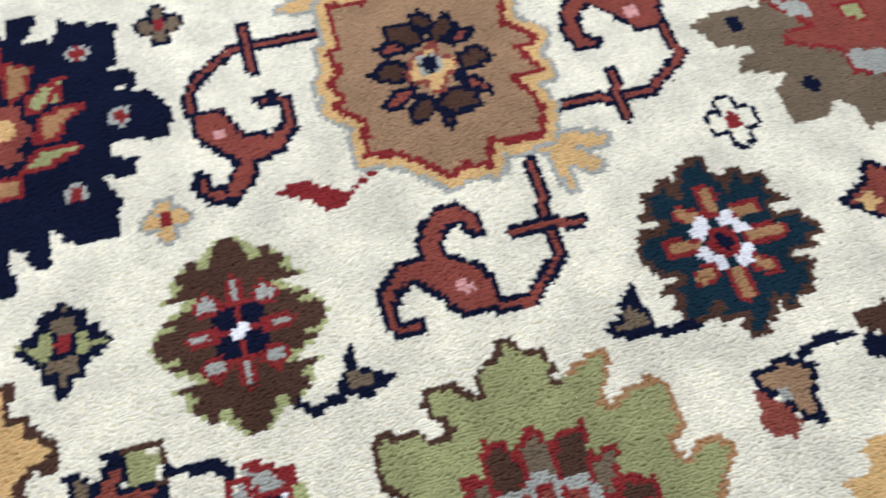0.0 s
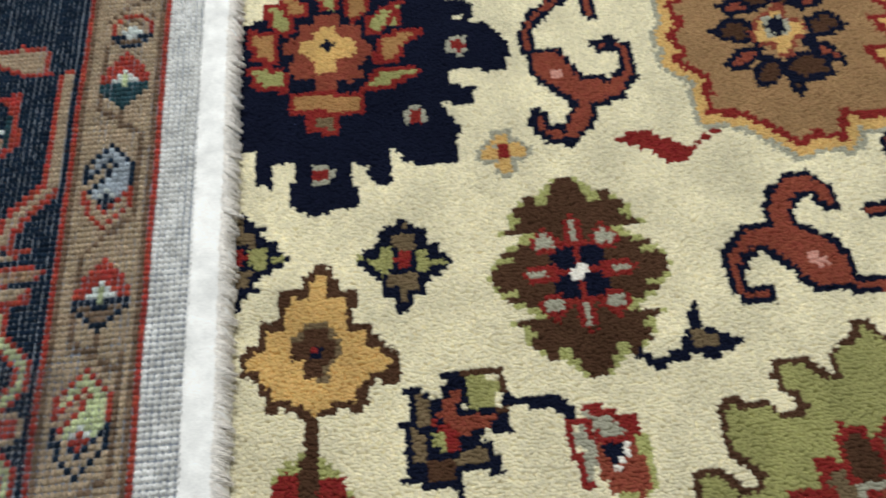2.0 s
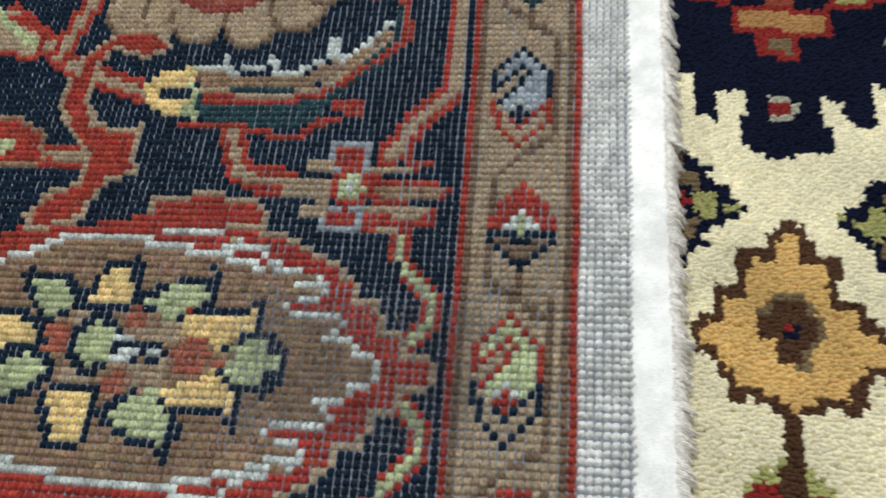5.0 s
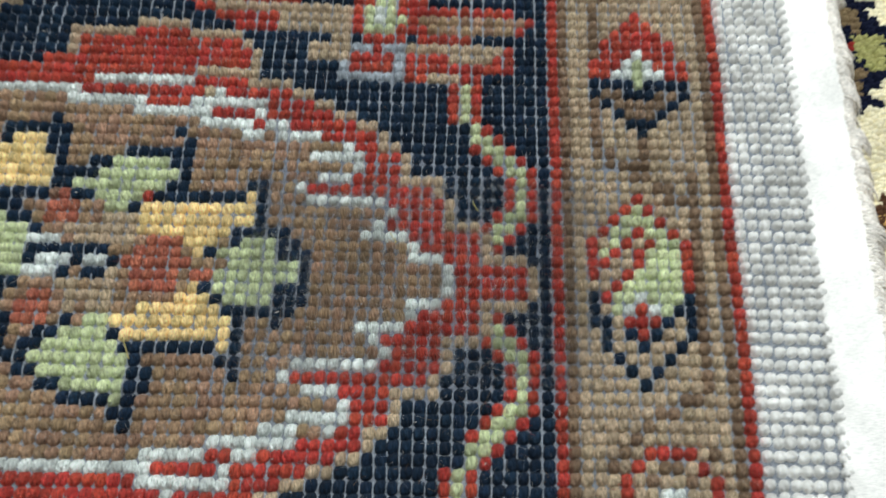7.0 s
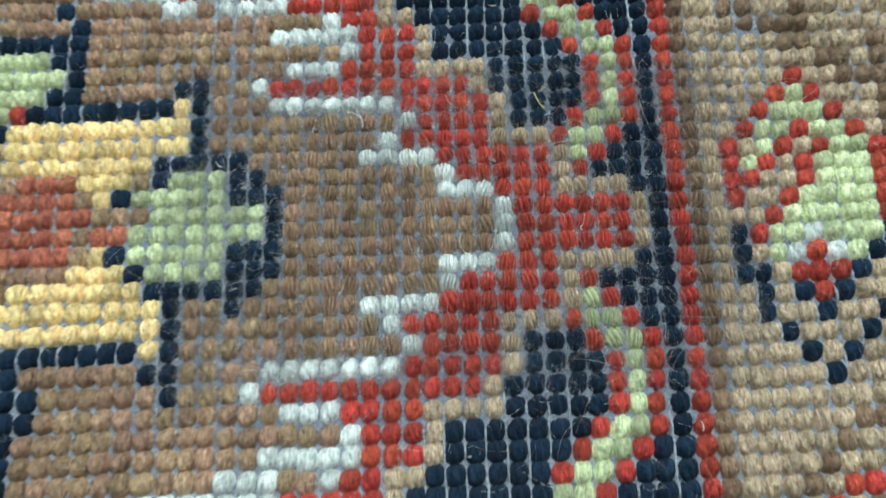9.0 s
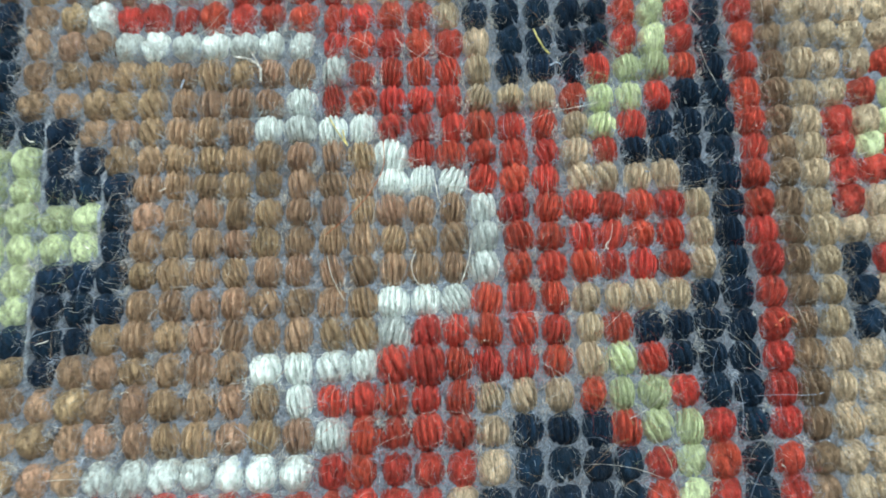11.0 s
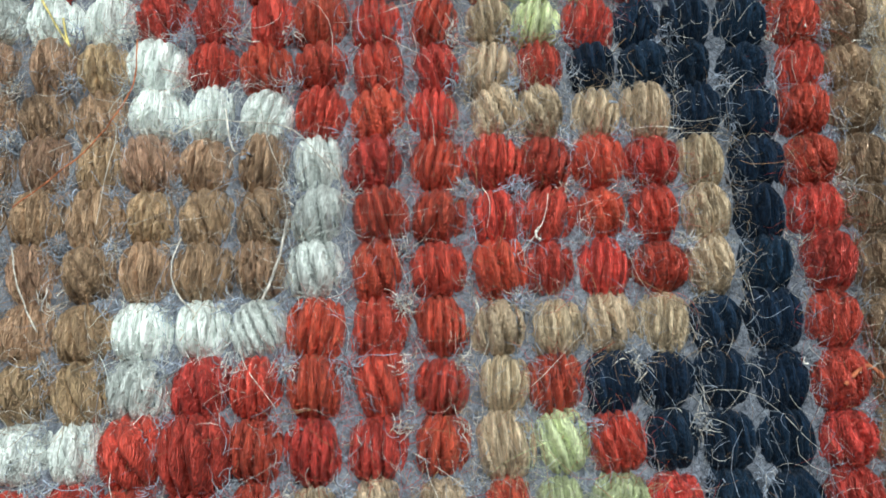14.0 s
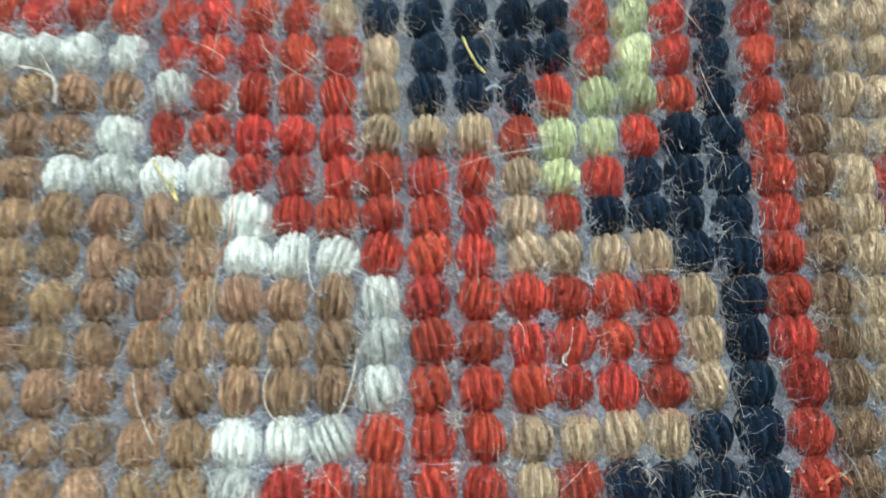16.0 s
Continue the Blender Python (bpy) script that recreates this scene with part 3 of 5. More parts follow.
trace(face, "Y", 5, [(122.2, 83.6), (129.2, 82.6), (136.8, 88.1), (159.3, 82.7), (156.5, 70.4), (161.9, 66), (160.6, 64.1), (157.5, 64.1), (160.4, 56.7), (154.4, 56.7), (157.7, 48.8), (155.5, 42.6), (148.5, 42.4), (145, 43.9), (143.8, 38.4), (139.1, 39.6), (135.9, 37.9), (132.4, 41.3), (126.9, 45.2), (121.6, 45.9), (123, 54.1), (117.8, 58.2), (120.3, 59.6), (117.9, 63.7), (120.8, 66.5), (119.5, 71.2), (122.2, 72.8)], True)
motif(face, "T", "R", 1.4, [(122.2, 83.6), (129.2, 82.6), (136.8, 88.1), (159.3, 82.7), (156.5, 70.4), (161.9, 66), (160.6, 64.1), (157.5, 64.1), (160.4, 56.7), (154.4, 56.7), (157.7, 48.8), (155.5, 42.6), (148.5, 42.4), (145, 43.9), (143.8, 38.4), (139.1, 39.6), (135.9, 37.9), (132.4, 41.3), (126.9, 45.2), (121.6, 45.9), (123, 54.1), (117.8, 58.2), (120.3, 59.6), (117.9, 63.7), (120.8, 66.5), (119.5, 71.2), (122.2, 72.8)])
fill(face, "T", [(128.5, 74.3), (140.6, 79.1), (152, 71.6), (150.6, 54.1), (138.4, 46.3), (126.6, 52.6), (124.8, 64.1)])
motif(face, "B", "N", 1.2, [(132.2, 74.9), (137.1, 75.2), (138.8, 72.5), (138.6, 69.5), (135.4, 68.8), (132.4, 71)])
motif(face, "B", "N", 1.2, [(138.1, 76.6), (140.2, 77.6), (142.1, 75.6), (141.3, 72.7), (138.8, 72.5)])
motif(face, "B", "N", 1.2, [(141.5, 73.4), (145.9, 75.9), (146.6, 72.1), (142.7, 69.3), (140.3, 69.1)])
motif(face, "B", "N", 1.2, [(145.1, 64.9), (149.1, 66.2), (151.8, 63.3), (148.7, 61.1), (144.4, 60.7)])
motif(face, "B", "N", 1.2, [(137.4, 54.6), (141.6, 57.1), (145.9, 56), (146.3, 51.7), (139.8, 51.3)])
motif(face, "B", "N", 1.2, [(137.7, 51.8), (140.2, 50.5), (138.9, 48.1), (137.7, 49.8)])
motif(face, "B", "N", 1.2, [(131.8, 53.3), (135.7, 57.1), (137.7, 53.9), (135.2, 51.1), (131.7, 50.6)])
motif(face, "B", "N", 1.2, [(126.5, 63.7), (131.3, 66.8), (133.7, 64.8), (133.4, 61.3), (129.9, 61.4)])
motif(face, "U", "N", 1.2, [(129.3, 70.3), (133.5, 70.8), (136.3, 67.8), (132.7, 67.7), (130.5, 68.2)])
motif(face, "U", "N", 1.2, [(143.6, 68.3), (147.5, 71.1), (149.9, 70.8), (148.6, 68.6), (144.6, 67.3)])
motif(face, "U", "N", 1.2, [(142.9, 59.6), (146.9, 59.3), (148.8, 56), (149, 54.5), (145.9, 56)])
motif(face, "U", "N", 1.2, [(127.4, 55.8), (130.5, 59.1), (134.7, 59.5), (133.4, 57), (129.3, 54.6)])
motif(face, "Y", "U", 0.9, [(136.5, 66.3), (140.8, 69), (141.1, 65.9), (143.7, 64.5), (143.5, 61.6), (141.2, 60), (139.7, 56.8), (137.6, 57.4), (137.2, 60.3), (133.8, 60.5), (134.8, 64.5)])
dot(face, 138.8, 64, 2.6, "S")
dot(face, 138.8, 64, 1.9, "N")
# small white flower
cross_flower(face, 192.9, 36.3, 5.0, "C", "N", "R")
# teal rosette
teal_edge_a = [(171.3, 19.1), (166.7, 20.2), (168.6, 22.1), (169.1, 24.5), (172.1, 24.9), (173.1, 27.2), (174.6, 26.8), (174.4, 23.7), (176, 23.3), (176.7, 27.5), (179.3, 29.4), (183, 29.7), (182.9, 27.2), (184.8, 24.8), (184.7, 22.3), (187.1, 26.1), (189.3, 25.6), (189.2, 23), (191.6, 24.3), (193.4, 23.2), (192, 20.4), (195.3, 17.7), (191.4, 18.1), (190.6, 15.3), (195.7, 15.2), (195.9, 13.3), (198.4, 11.5), (197.5, 9.9), (195.2, 9.9), (195.6, 7.5), (190.9, 8.1)]
teal_edge_b = [(190.1, 6.6), (194.3, 5), (192, 3.9), (191.9, 1.6), (189.6, 0.6), (191.3, -0.4), (187.7, -0), (186.4, -2.4), (185.2, -1.5), (185.5, 0), (183.8, 1), (182.8, -2), (180.2, -3.9), (180.2, -5), (177.1, -4.7), (176.4, -3), (178.3, -1.3), (173.3, -0.6), (173.7, 2.5), (171.4, -0.1), (166.9, 0.6), (166.5, 3.3), (168.3, 5), (165.2, 6.4), (168, 6.7), (170.4, 8.3), (165, 9.7), (164.7, 11.5), (163.6, 14), (165.9, 17.5), (170.6, 17.5)]
fill(face, "D", teal_edge_a + teal_edge_b)
trace(face, "B", 1.1, teal_edge_a + teal_edge_b, True)
trace(face, "R", 3.6, [(180.3, 22.8), (180.1, 19.2)])
trace(face, "A", 1.9, [(180.3, 22.8), (180.1, 19.2)])
trace(face, "R", 3.6, [(174.3, 19.5), (176.7, 18.1)])
trace(face, "A", 1.9, [(174.3, 19.5), (176.7, 18.1)])
trace(face, "R", 3.6, [(184.6, 17.8), (187.8, 17.8)])
trace(face, "A", 1.9, [(184.6, 17.8), (187.8, 17.8)])
trace(face, "R", 3.6, [(185.7, 12.5), (190.5, 12.2)])
trace(face, "A", 1.9, [(185.7, 12.5), (190.5, 12.2)])
trace(face, "R", 3.6, [(184, 7.3), (185.9, 6)])
trace(face, "A", 1.9, [(184, 7.3), (185.9, 6)])
trace(face, "R", 3.6, [(179.5, 6.2), (179.4, 2.7)])
trace(face, "A", 1.9, [(179.5, 6.2), (179.4, 2.7)])
trace(face, "R", 3.6, [(172.8, 6.9), (174.9, 7.9)])
trace(face, "A", 1.9, [(172.8, 6.9), (174.9, 7.9)])
trace(face, "R", 3.6, [(169.9, 13.5), (174.2, 13)])
trace(face, "A", 1.9, [(169.9, 13.5), (174.2, 13)])
dot(face, 177.4, 17.2, 1.4, "W")
dot(face, 175.9, 15.5, 1.4, "W")
dot(face, 182.1, 16.9, 1.4, "W")
dot(face, 183.9, 14.6, 1.4, "W")
dot(face, 183.2, 10.4, 1.4, "W")
dot(face, 181.9, 8.6, 1.4, "W")
dot(face, 175.3, 10.7, 1.4, "W")
dot(face, 177.6, 9, 1.4, "W")
dot(face, 179.8, 12.7, 2.9, "R")
dot(face, 179.8, 12.7, 1.6, "N")
# bud by the teal rosette
motif(face, "K", "N", 1.3, [(159.7, 8.6), (159.3, 5.2), (161.2, 3.4), (160.7, 0.8), (156.8, 0.4), (152.8, 1.8), (155.9, 3.7)])
trace(face, "N", 1.6, [(160.3, -0.1), (168.4, -0.6)])
# camel and red bud
motif(face, "T", "N", 1.3, [(174, -11.5), (180.3, -9.9), (184.4, -12.2), (182.4, -16.2), (182.1, -20.7), (179.4, -20), (176.8, -15.7), (173.6, -13.8)])
fill(face, "U", [(173, -13.9), (175.8, -16.5), (179, -20.2), (175.9, -22.2), (171.1, -20.7)])
dot(face, 177.6, -15.6, 1.1, "S")
trace(face, "N", 1.5, [(183.6, -9.7), (187.5, -8.5), (194, -8.9)])
fill(face, "B", [(195.3, -5.3), (198.9, -5.7), (201.7, -4.8), (208.9, -7.7), (205, -14.1), (196.1, -8.7)])
fill(face, "N", [(195.8, -9.1), (205.5, -13.2), (203.3, -16.7), (194.2, -12.8)])
motif(face, "U", "N", 1.3, [(205, 14.6), (211.1, 17.2), (213.3, 21.4), (217.1, 19.1), (222.1, 13.4), (215.5, 6.5), (211.2, 9.7)])
fill(face, "Y", [(207.7, 14.5), (211.3, 15.5), (212.1, 12.8), (209, 11.5)])
# khaki palmette
fill(face, "K", [(194.4, 60.3), (202.3, 63.1), (211.6, 61.7), (209, 68.9), (253.1, 58.1), (236, 31.3), (218.4, 27.7), (218.8, 32.8), (215.4, 35.7), (212.6, 33), (205, 32.8), (204.2, 40.7), (209, 43.8), (199.7, 46.9), (201.6, 50.9), (206.9, 51.1), (198, 54)])
dot(face, 204, 58.4, 1.9, "N")
dot(face, 212.7, 40.4, 1.8, "N")
motif(face, "U", "R", 1.0, [(212.9, 63), (220.2, 54), (213.8, 54.4), (212.4, 51.2), (223.1, 47.1), (222.6, 41.2), (239.2, 36.3), (253.1, 58.1), (215.1, 67.4)])
fill(face, "S", [(224.2, 46.8), (232.1, 44.8), (239.3, 40.8), (227.9, 39.4), (223.5, 42)])
motif(face, "G", "R", 0.8, [(227.3, 58.2), (233.2, 57.7), (232.3, 52.6), (228.5, 54.3)])
fill(face, "S", [(214.7, 62.5), (221.3, 60.9), (221.4, 56.1), (217, 57.9)])
# small navy flower
cross_flower(face, 87.5, 86.7, 4.2, "K", "N", "R")
# green palmette
green_edge_a = [(104.8, -26.6), (104.6, -22), (103.8, -18), (103.6, -15.2), (107.5, -14.9), (109.2, -16.7), (110.2, -18), (112.7, -18.2), (113.8, -16.1), (111.9, -14.6), (110.5, -13.1), (110.3, -10.7), (110.3, -7.7), (110.3, -6), (111.6, -5.3), (115.5, -5.8), (117.5, -6.5), (118.9, -7.9), (121.4, -8.3), (122.5, -7.1), (122.2, -5.7), (119.6, -3.6), (119.5, -1.8), (120, 0.2), (124.3, 0), (126.1, -1.5), (127.8, -3.3), (128.7, -3.4), (129.3, 0.1), (130.8, 1.8), (133.2, 2.3), (134.4, 4.7), (137.1, 4.3), (137.7, 1.9), (140.8, 1.5), (141.6, -0.5), (141.4, -3.7), (142, -4.4)]
green_edge_b = [(143.7, -3.2), (145.7, -2), (148, -1.3), (150.8, -1.4), (150.4, -4.3), (148, -7.1), (147.1, -9.2), (149.1, -10), (151.5, -8.9), (153.6, -7.6), (157.6, -7.5), (159.2, -9), (158.8, -11.8), (159.4, -14.4), (158.4, -16), (156.4, -17.3), (155.9, -19.4), (157.2, -20.8), (159.4, -20.3), (160.6, -18.8), (163.6, -18.7), (164.5, -19.9), (164.7, -21.7), (161.9, -25.4), (159.9, -27.7), (158.4, -33.8)]
fill(face, "G", green_edge_a + green_edge_b)
trace(face, "B", 1.1, green_edge_a)
trace(face, "A", 1.1, green_edge_b)
motif(face, "R", "R", 1.0, [(114.6, -27.8), (116.9, -18.9), (121.7, -19.3), (122.2, -14.5), (123.9, -14.7), (125.6, -16.3), (126.8, -10.4), (129.5, -10.7), (130.7, -12.6), (132.6, -12.2), (134.8, -9.5), (136.8, -12.7), (137.8, -13.7), (139.8, -11.8), (143.1, -11.4), (142.4, -15.5), (143, -16.9), (146.6, -16), (146.2, -20.8), (151.5, -21.8), (150.7, -25.9), (149.2, -31.3)])
fill(face, "B", [(128.2, -10.8), (130.6, -12.8), (131.5, -16.7), (130.3, -18.9), (127.2, -18.1), (126.2, -14.3)])
fill(face, "K", [(134.4, -10.7), (136.5, -13.5), (136.1, -17.2), (133.5, -17.3), (132.6, -16), (132.7, -13.1)])
fill(face, "B", [(139.6, -12.2), (142.3, -12.1), (142.1, -16.3), (140.7, -19), (137.4, -18.6), (137.2, -15.3)])
fill(face, "K", [(144.6, -16.6), (146.5, -16.9), (144.4, -22.3), (142.4, -21.2), (142.8, -18.1)])
fill(face, "K", [(123.6, -15.7), (125.6, -17.5), (126.6, -20.1), (123.9, -20.5), (122.9, -18)])
fill(face, "B", [(118, -20.2), (123.9, -20.5), (125, -23.8), (117.3, -22.8)])
fill(face, "U", [(129.1, -20), (130.9, -19.8), (132.6, -21.2), (134.7, -18.7), (135.4, -21.6), (139.3, -20.5), (140.6, -22.6), (139.6, -28.6), (126.8, -27.1)])
fill(face, "B", [(146.3, -21.7), (150.7, -22.5), (150.1, -25.1), (145.6, -24.5)])
trace(face, "S", 1.4, [(127.3, -19), (130.8, -19)])
trace(face, "S", 1.4, [(132.9, -17.6), (135.6, -17.6)])
trace(face, "S", 1.4, [(131.8, -18.3), (132.6, -21.2)])
trace(face, "S", 1.4, [(136.1, -18.4), (136, -21.2)])
trace(face, "S", 1.4, [(137.5, -19.4), (140.9, -19.5), (141.6, -21.1), (141, -25)])
trace(face, "S", 1.4, [(126.8, -20.5), (127.4, -24.1)])
fill(face, "Y", [(179.5, -30.4), (184.8, -30), (186.1, -25.8), (190.5, -25.1), (196.8, -30.3), (189.3, -42.2), (177.6, -39), (180.8, -33.3)])
# red band, white line and brown field of the big palmette
fill(back, "R", [(-70.6, 14.2), (-57.4, 17), (-53.7, 19), (-50.4, 19.5), (-45, 18.7), (-35.4, 20.7), (-35.6, 23.3), (-26, 23.5), (-19.6, 22.2), (-19.3, 19.4), (-24.2, 18.8), (-23, 16.8), (-16.6, 16.5), (-15, 14.2), (-10.4, 11.9), (-7, 9.7), (-5.2, -0), (-4.2, -9.7), (-7.3, -11.5), (-11.7, -14), (-14.8, -16), (-16.3, -18.6), (-55.1, -23.2)])
fill(back, "B", [(-69.5, 11.6), (-56.2, 13.3), (-51.5, 14.7), (-47, 16.9), (-36.9, 16.8), (-27.5, 15.2), (-19.6, 14), (-17.2, 11.3), (-13.2, 10.7), (-9.8, -9.4), (-13.1, -10.2), (-18.9, -12.9), (-20.1, -14), (-29.1, -15.2), (-39.4, -15), (-40.6, -13.7), (-46.7, -13.5), (-59.9, -11.7)])
trace(back, "W", 1.1, [(-69.4, 11.5), (-56.2, 13.3), (-51.5, 14.7), (-47, 16.9), (-36.9, 16.8), (-27.5, 15.2), (-19.6, 14), (-17.2, 11.6)])
trace(back, "W", 1.1, [(-59.9, -11.7), (-46.7, -13.5), (-40.6, -13.7), (-39.4, -15), (-29.1, -15.2), (-20.1, -14), (-19, -12.7), (-13.1, -12)])
trace(back, "T", 1, [(-26.1, 23.7), (-19.6, 22.3), (-19.1, 19.3), (-24.1, 19)])
trace(back, "T", 1, [(-35.6, 20.7), (-35.8, 23.3), (-26.1, 23.7)])
trace(back, "T", 1, [(-23.4, 16.8), (-16.6, 16.5)])
# flower inside the palmette
fill(back, "O", [(-36.2, 6.7), (-32.4, 7.3), (-32.1, 4.8), (-35.7, 5)])
fill(back, "O", [(-29.2, 1.2), (-26.2, 3), (-21.4, 1.8), (-20.9, -0.6), (-26.7, -1.4)])
fill(back, "O", [(-47.2, 4.2), (-42.9, 4.9), (-41, 0.1), (-45.8, 0.1)])
fill(back, "O", [(-37.2, -2.3), (-33.9, -1.8), (-33.2, -4), (-35.7, -4.7)])
fill(back, "T", [(-33.1, 4.2), (-29, 5.1), (-28.5, 2.9), (-32.2, 2.3)])
fill(back, "T", [(-33.3, -1), (-28.6, 0.3), (-28.3, -2.6), (-32.3, -3.1)])
fill(back, "T", [(-43.1, -1.5), (-38.5, -1.3), (-38, -3.1), (-42.7, -3.3)])
fill(back, "T", [(-43, 6.5), (-37.4, 6.7), (-37, 5.4), (-42.5, 4.9)])
trace(back, "N", 2.1, [(-41.4, 7.9), (-39.5, 12.8), (-35.8, 12.7), (-35.7, 7.8)], True)
fill(back, "Y", [(-41.4, 7.9), (-39.5, 12.8), (-35.8, 12.7), (-35.7, 7.8)])
trace(back, "N", 2.1, [(-28.8, 5.5), (-25.9, 6.6), (-18.6, 6.9), (-17.9, 5.4), (-20.5, 4.8), (-21.6, 2.8), (-27.2, 4)], True)
fill(back, "Y", [(-28.8, 5.5), (-25.9, 6.6), (-18.6, 6.9), (-17.9, 5.4), (-20.5, 4.8), (-21.6, 2.8), (-27.2, 4)])
trace(back, "N", 2.1, [(-28.7, -3.8), (-24.4, -1.3), (-21.3, -2), (-18.3, -6.2), (-19.7, -6.5), (-20.5, -5.5), (-26.9, -5)], True)
fill(back, "Y", [(-28.7, -3.8), (-24.4, -1.3), (-21.3, -2), (-18.3, -6.2), (-19.7, -6.5), (-20.5, -5.5), (-26.9, -5)])
trace(back, "N", 2.1, [(-42.8, -4.2), (-37.2, -4.8), (-37.1, -9), (-38.5, -10.6), (-41.2, -10.4), (-43.4, -6.2)], True)
fill(back, "Y", [(-42.8, -4.2), (-37.2, -4.8), (-37.1, -9), (-38.5, -10.6), (-41.2, -10.4), (-43.4, -6.2)])
trace(back, "N", 2.1, [(-55, 5.2), (-48.6, 4.9), (-46.9, 2.1), (-51, 1), (-53.4, 1)], True)
fill(back, "Y", [(-55, 5.2), (-48.6, 4.9), (-46.9, 2.1), (-51, 1), (-53.4, 1)])
trace(back, "N", 2.1, [(-51.2, 11), (-45.9, 10.6), (-42.8, 7.3), (-47.2, 5.5)], True)
fill(back, "G", [(-51.2, 11), (-45.9, 10.6), (-42.8, 7.3), (-47.2, 5.5)])
trace(back, "N", 2.1, [(-34.2, 8.4), (-26.9, 10.8), (-26.2, 10.2), (-26.4, 8.9), (-28.6, 6.5)], True)
fill(back, "G", [(-34.2, 8.4), (-26.9, 10.8), (-26.2, 10.2), (-26.4, 8.9), (-28.6, 6.5)])
trace(back, "N", 2.1, [(-20.9, 1.4), (-20.2, 3.2), (-14.9, 3.4), (-14.5, 1.7), (-13.2, 1.3), (-13.1, -0.1), (-14, -1.5), (-14.1, -2.9), (-18.8, -3.2), (-20.2, -2)], True)
fill(back, "G", [(-20.9, 1.4), (-20.2, 3.2), (-14.9, 3.4), (-14.5, 1.7), (-13.2, 1.3), (-13.1, -0.1), (-14, -1.5), (-14.1, -2.9), (-18.8, -3.2), (-20.2, -2)])
trace(back, "N", 2.1, [(-35.1, -6.8), (-31.2, -4.5), (-27.3, -5.1), (-26.4, -8.7), (-27.4, -10.1), (-28.4, -9), (-32.4, -8.4)], True)
fill(back, "G", [(-35.1, -6.8), (-31.2, -4.5), (-27.3, -5.1), (-26.4, -8.7), (-27.4, -10.1), (-28.4, -9), (-32.4, -8.4)])
trace(back, "N", 2.1, [(-52.4, -1.9), (-48.3, 0.3), (-44.1, -1.5), (-46.7, -4.6), (-51, -5.9)], True)
fill(back, "G", [(-52.4, -1.9), (-48.3, 0.3), (-44.1, -1.5), (-46.7, -4.6), (-51, -5.9)])
trace(back, "N", 1.3, [(-25, 13), (-25.1, 9.1)])
trace(back, "N", 1.3, [(-17.3, 9), (-17.8, 5.7)])
trace(back, "N", 1.3, [(-18.2, -3.1), (-17.9, -8.6)])
trace(back, "N", 1.3, [(-35.6, 13.5), (-35.3, 10.3)])
trace(back, "N", 1.3, [(-27.1, -5.7), (-26.2, -12.3)])
ring(back, -38.9, 2, 3.2, "G", "N")
trace(back, "W", 1, [(-36, 3.3), (-34.1, 3.4)])
trace(back, "W", 1, [(-35.5, 1.4), (-30.8, 1.3)])
trace(back, "N", 1, [(-35.8, 2.4), (-31.9, 2.3)])
trace(back, "N", 1, [(-34.5, 0.4), (-29.9, 0.6)])
trace(back, "W", 1, [(-35.8, -0.4), (-34.3, -0.2)])
# vine
trace(back, "X", 4, [(-0.9, 21.3), (0, 15.1), (3.1, 11.7), (5.5, 10), (5.1, 6.5), (3.1, 4.4), (2.6, 2.8)])
trace(back, "G", 1.7, [(-0.9, 21.3), (0, 15.1), (3.1, 11.7), (5.5, 10), (5.1, 6.5), (3.1, 4.4), (2.6, 2.8)])
trace(back, "X", 4, [(2.5, -3), (4.8, -5.1), (5.4, -6.7), (5.2, -10.5), (2.8, -12.8), (0.8, -14.2), (0.1, -17.8)])
trace(back, "G", 1.7, [(2.5, -3), (4.8, -5.1), (5.4, -6.7), (5.2, -10.5), (2.8, -12.8), (0.8, -14.2), (0.1, -17.8)])
trace(back, "X", 4, [(5.4, 63.5), (5.6, 56.9), (5.6, 41.2), (-0, 35.5), (-1.6, 31.2), (-2.7, 30.5)])
trace(back, "T", 1.7, [(5.4, 63.5), (5.6, 56.9), (5.6, 41.2), (-0, 35.5), (-1.6, 31.2), (-2.7, 30.5)])
trace(back, "X", 4, [(-3.8, 20.2), (0.7, 17), (-0.1, 14.2)])
trace(back, "T", 1.7, [(-3.8, 20.2), (0.7, 17), (-0.1, 14.2)])
trace(back, "X", 4, [(-26.7, 34.4), (-24.4, 27.5), (-21.2, 26), (-17.1, 26)])
trace(back, "T", 1.7, [(-26.7, 34.4), (-24.4, 27.5), (-21.2, 26), (-17.1, 26)])
trace(back, "X", 4, [(-69.2, 56.1), (-54.7, 44.9), (-42.4, 40.7)])
trace(back, "T", 1.7, [(-69.2, 56.1), (-54.7, 44.9), (-42.4, 40.7)])
trace(back, "X", 4, [(-59.4, 30.3), (-49.1, 29.5)])
trace(back, "T", 1.7, [(-59.4, 30.3), (-49.1, 29.5)])
trace(back, "X", 4, [(-58.3, 47.1), (-55.1, 59.3)])
trace(back, "T", 1.7, [(-58.3, 47.1), (-55.1, 59.3)])
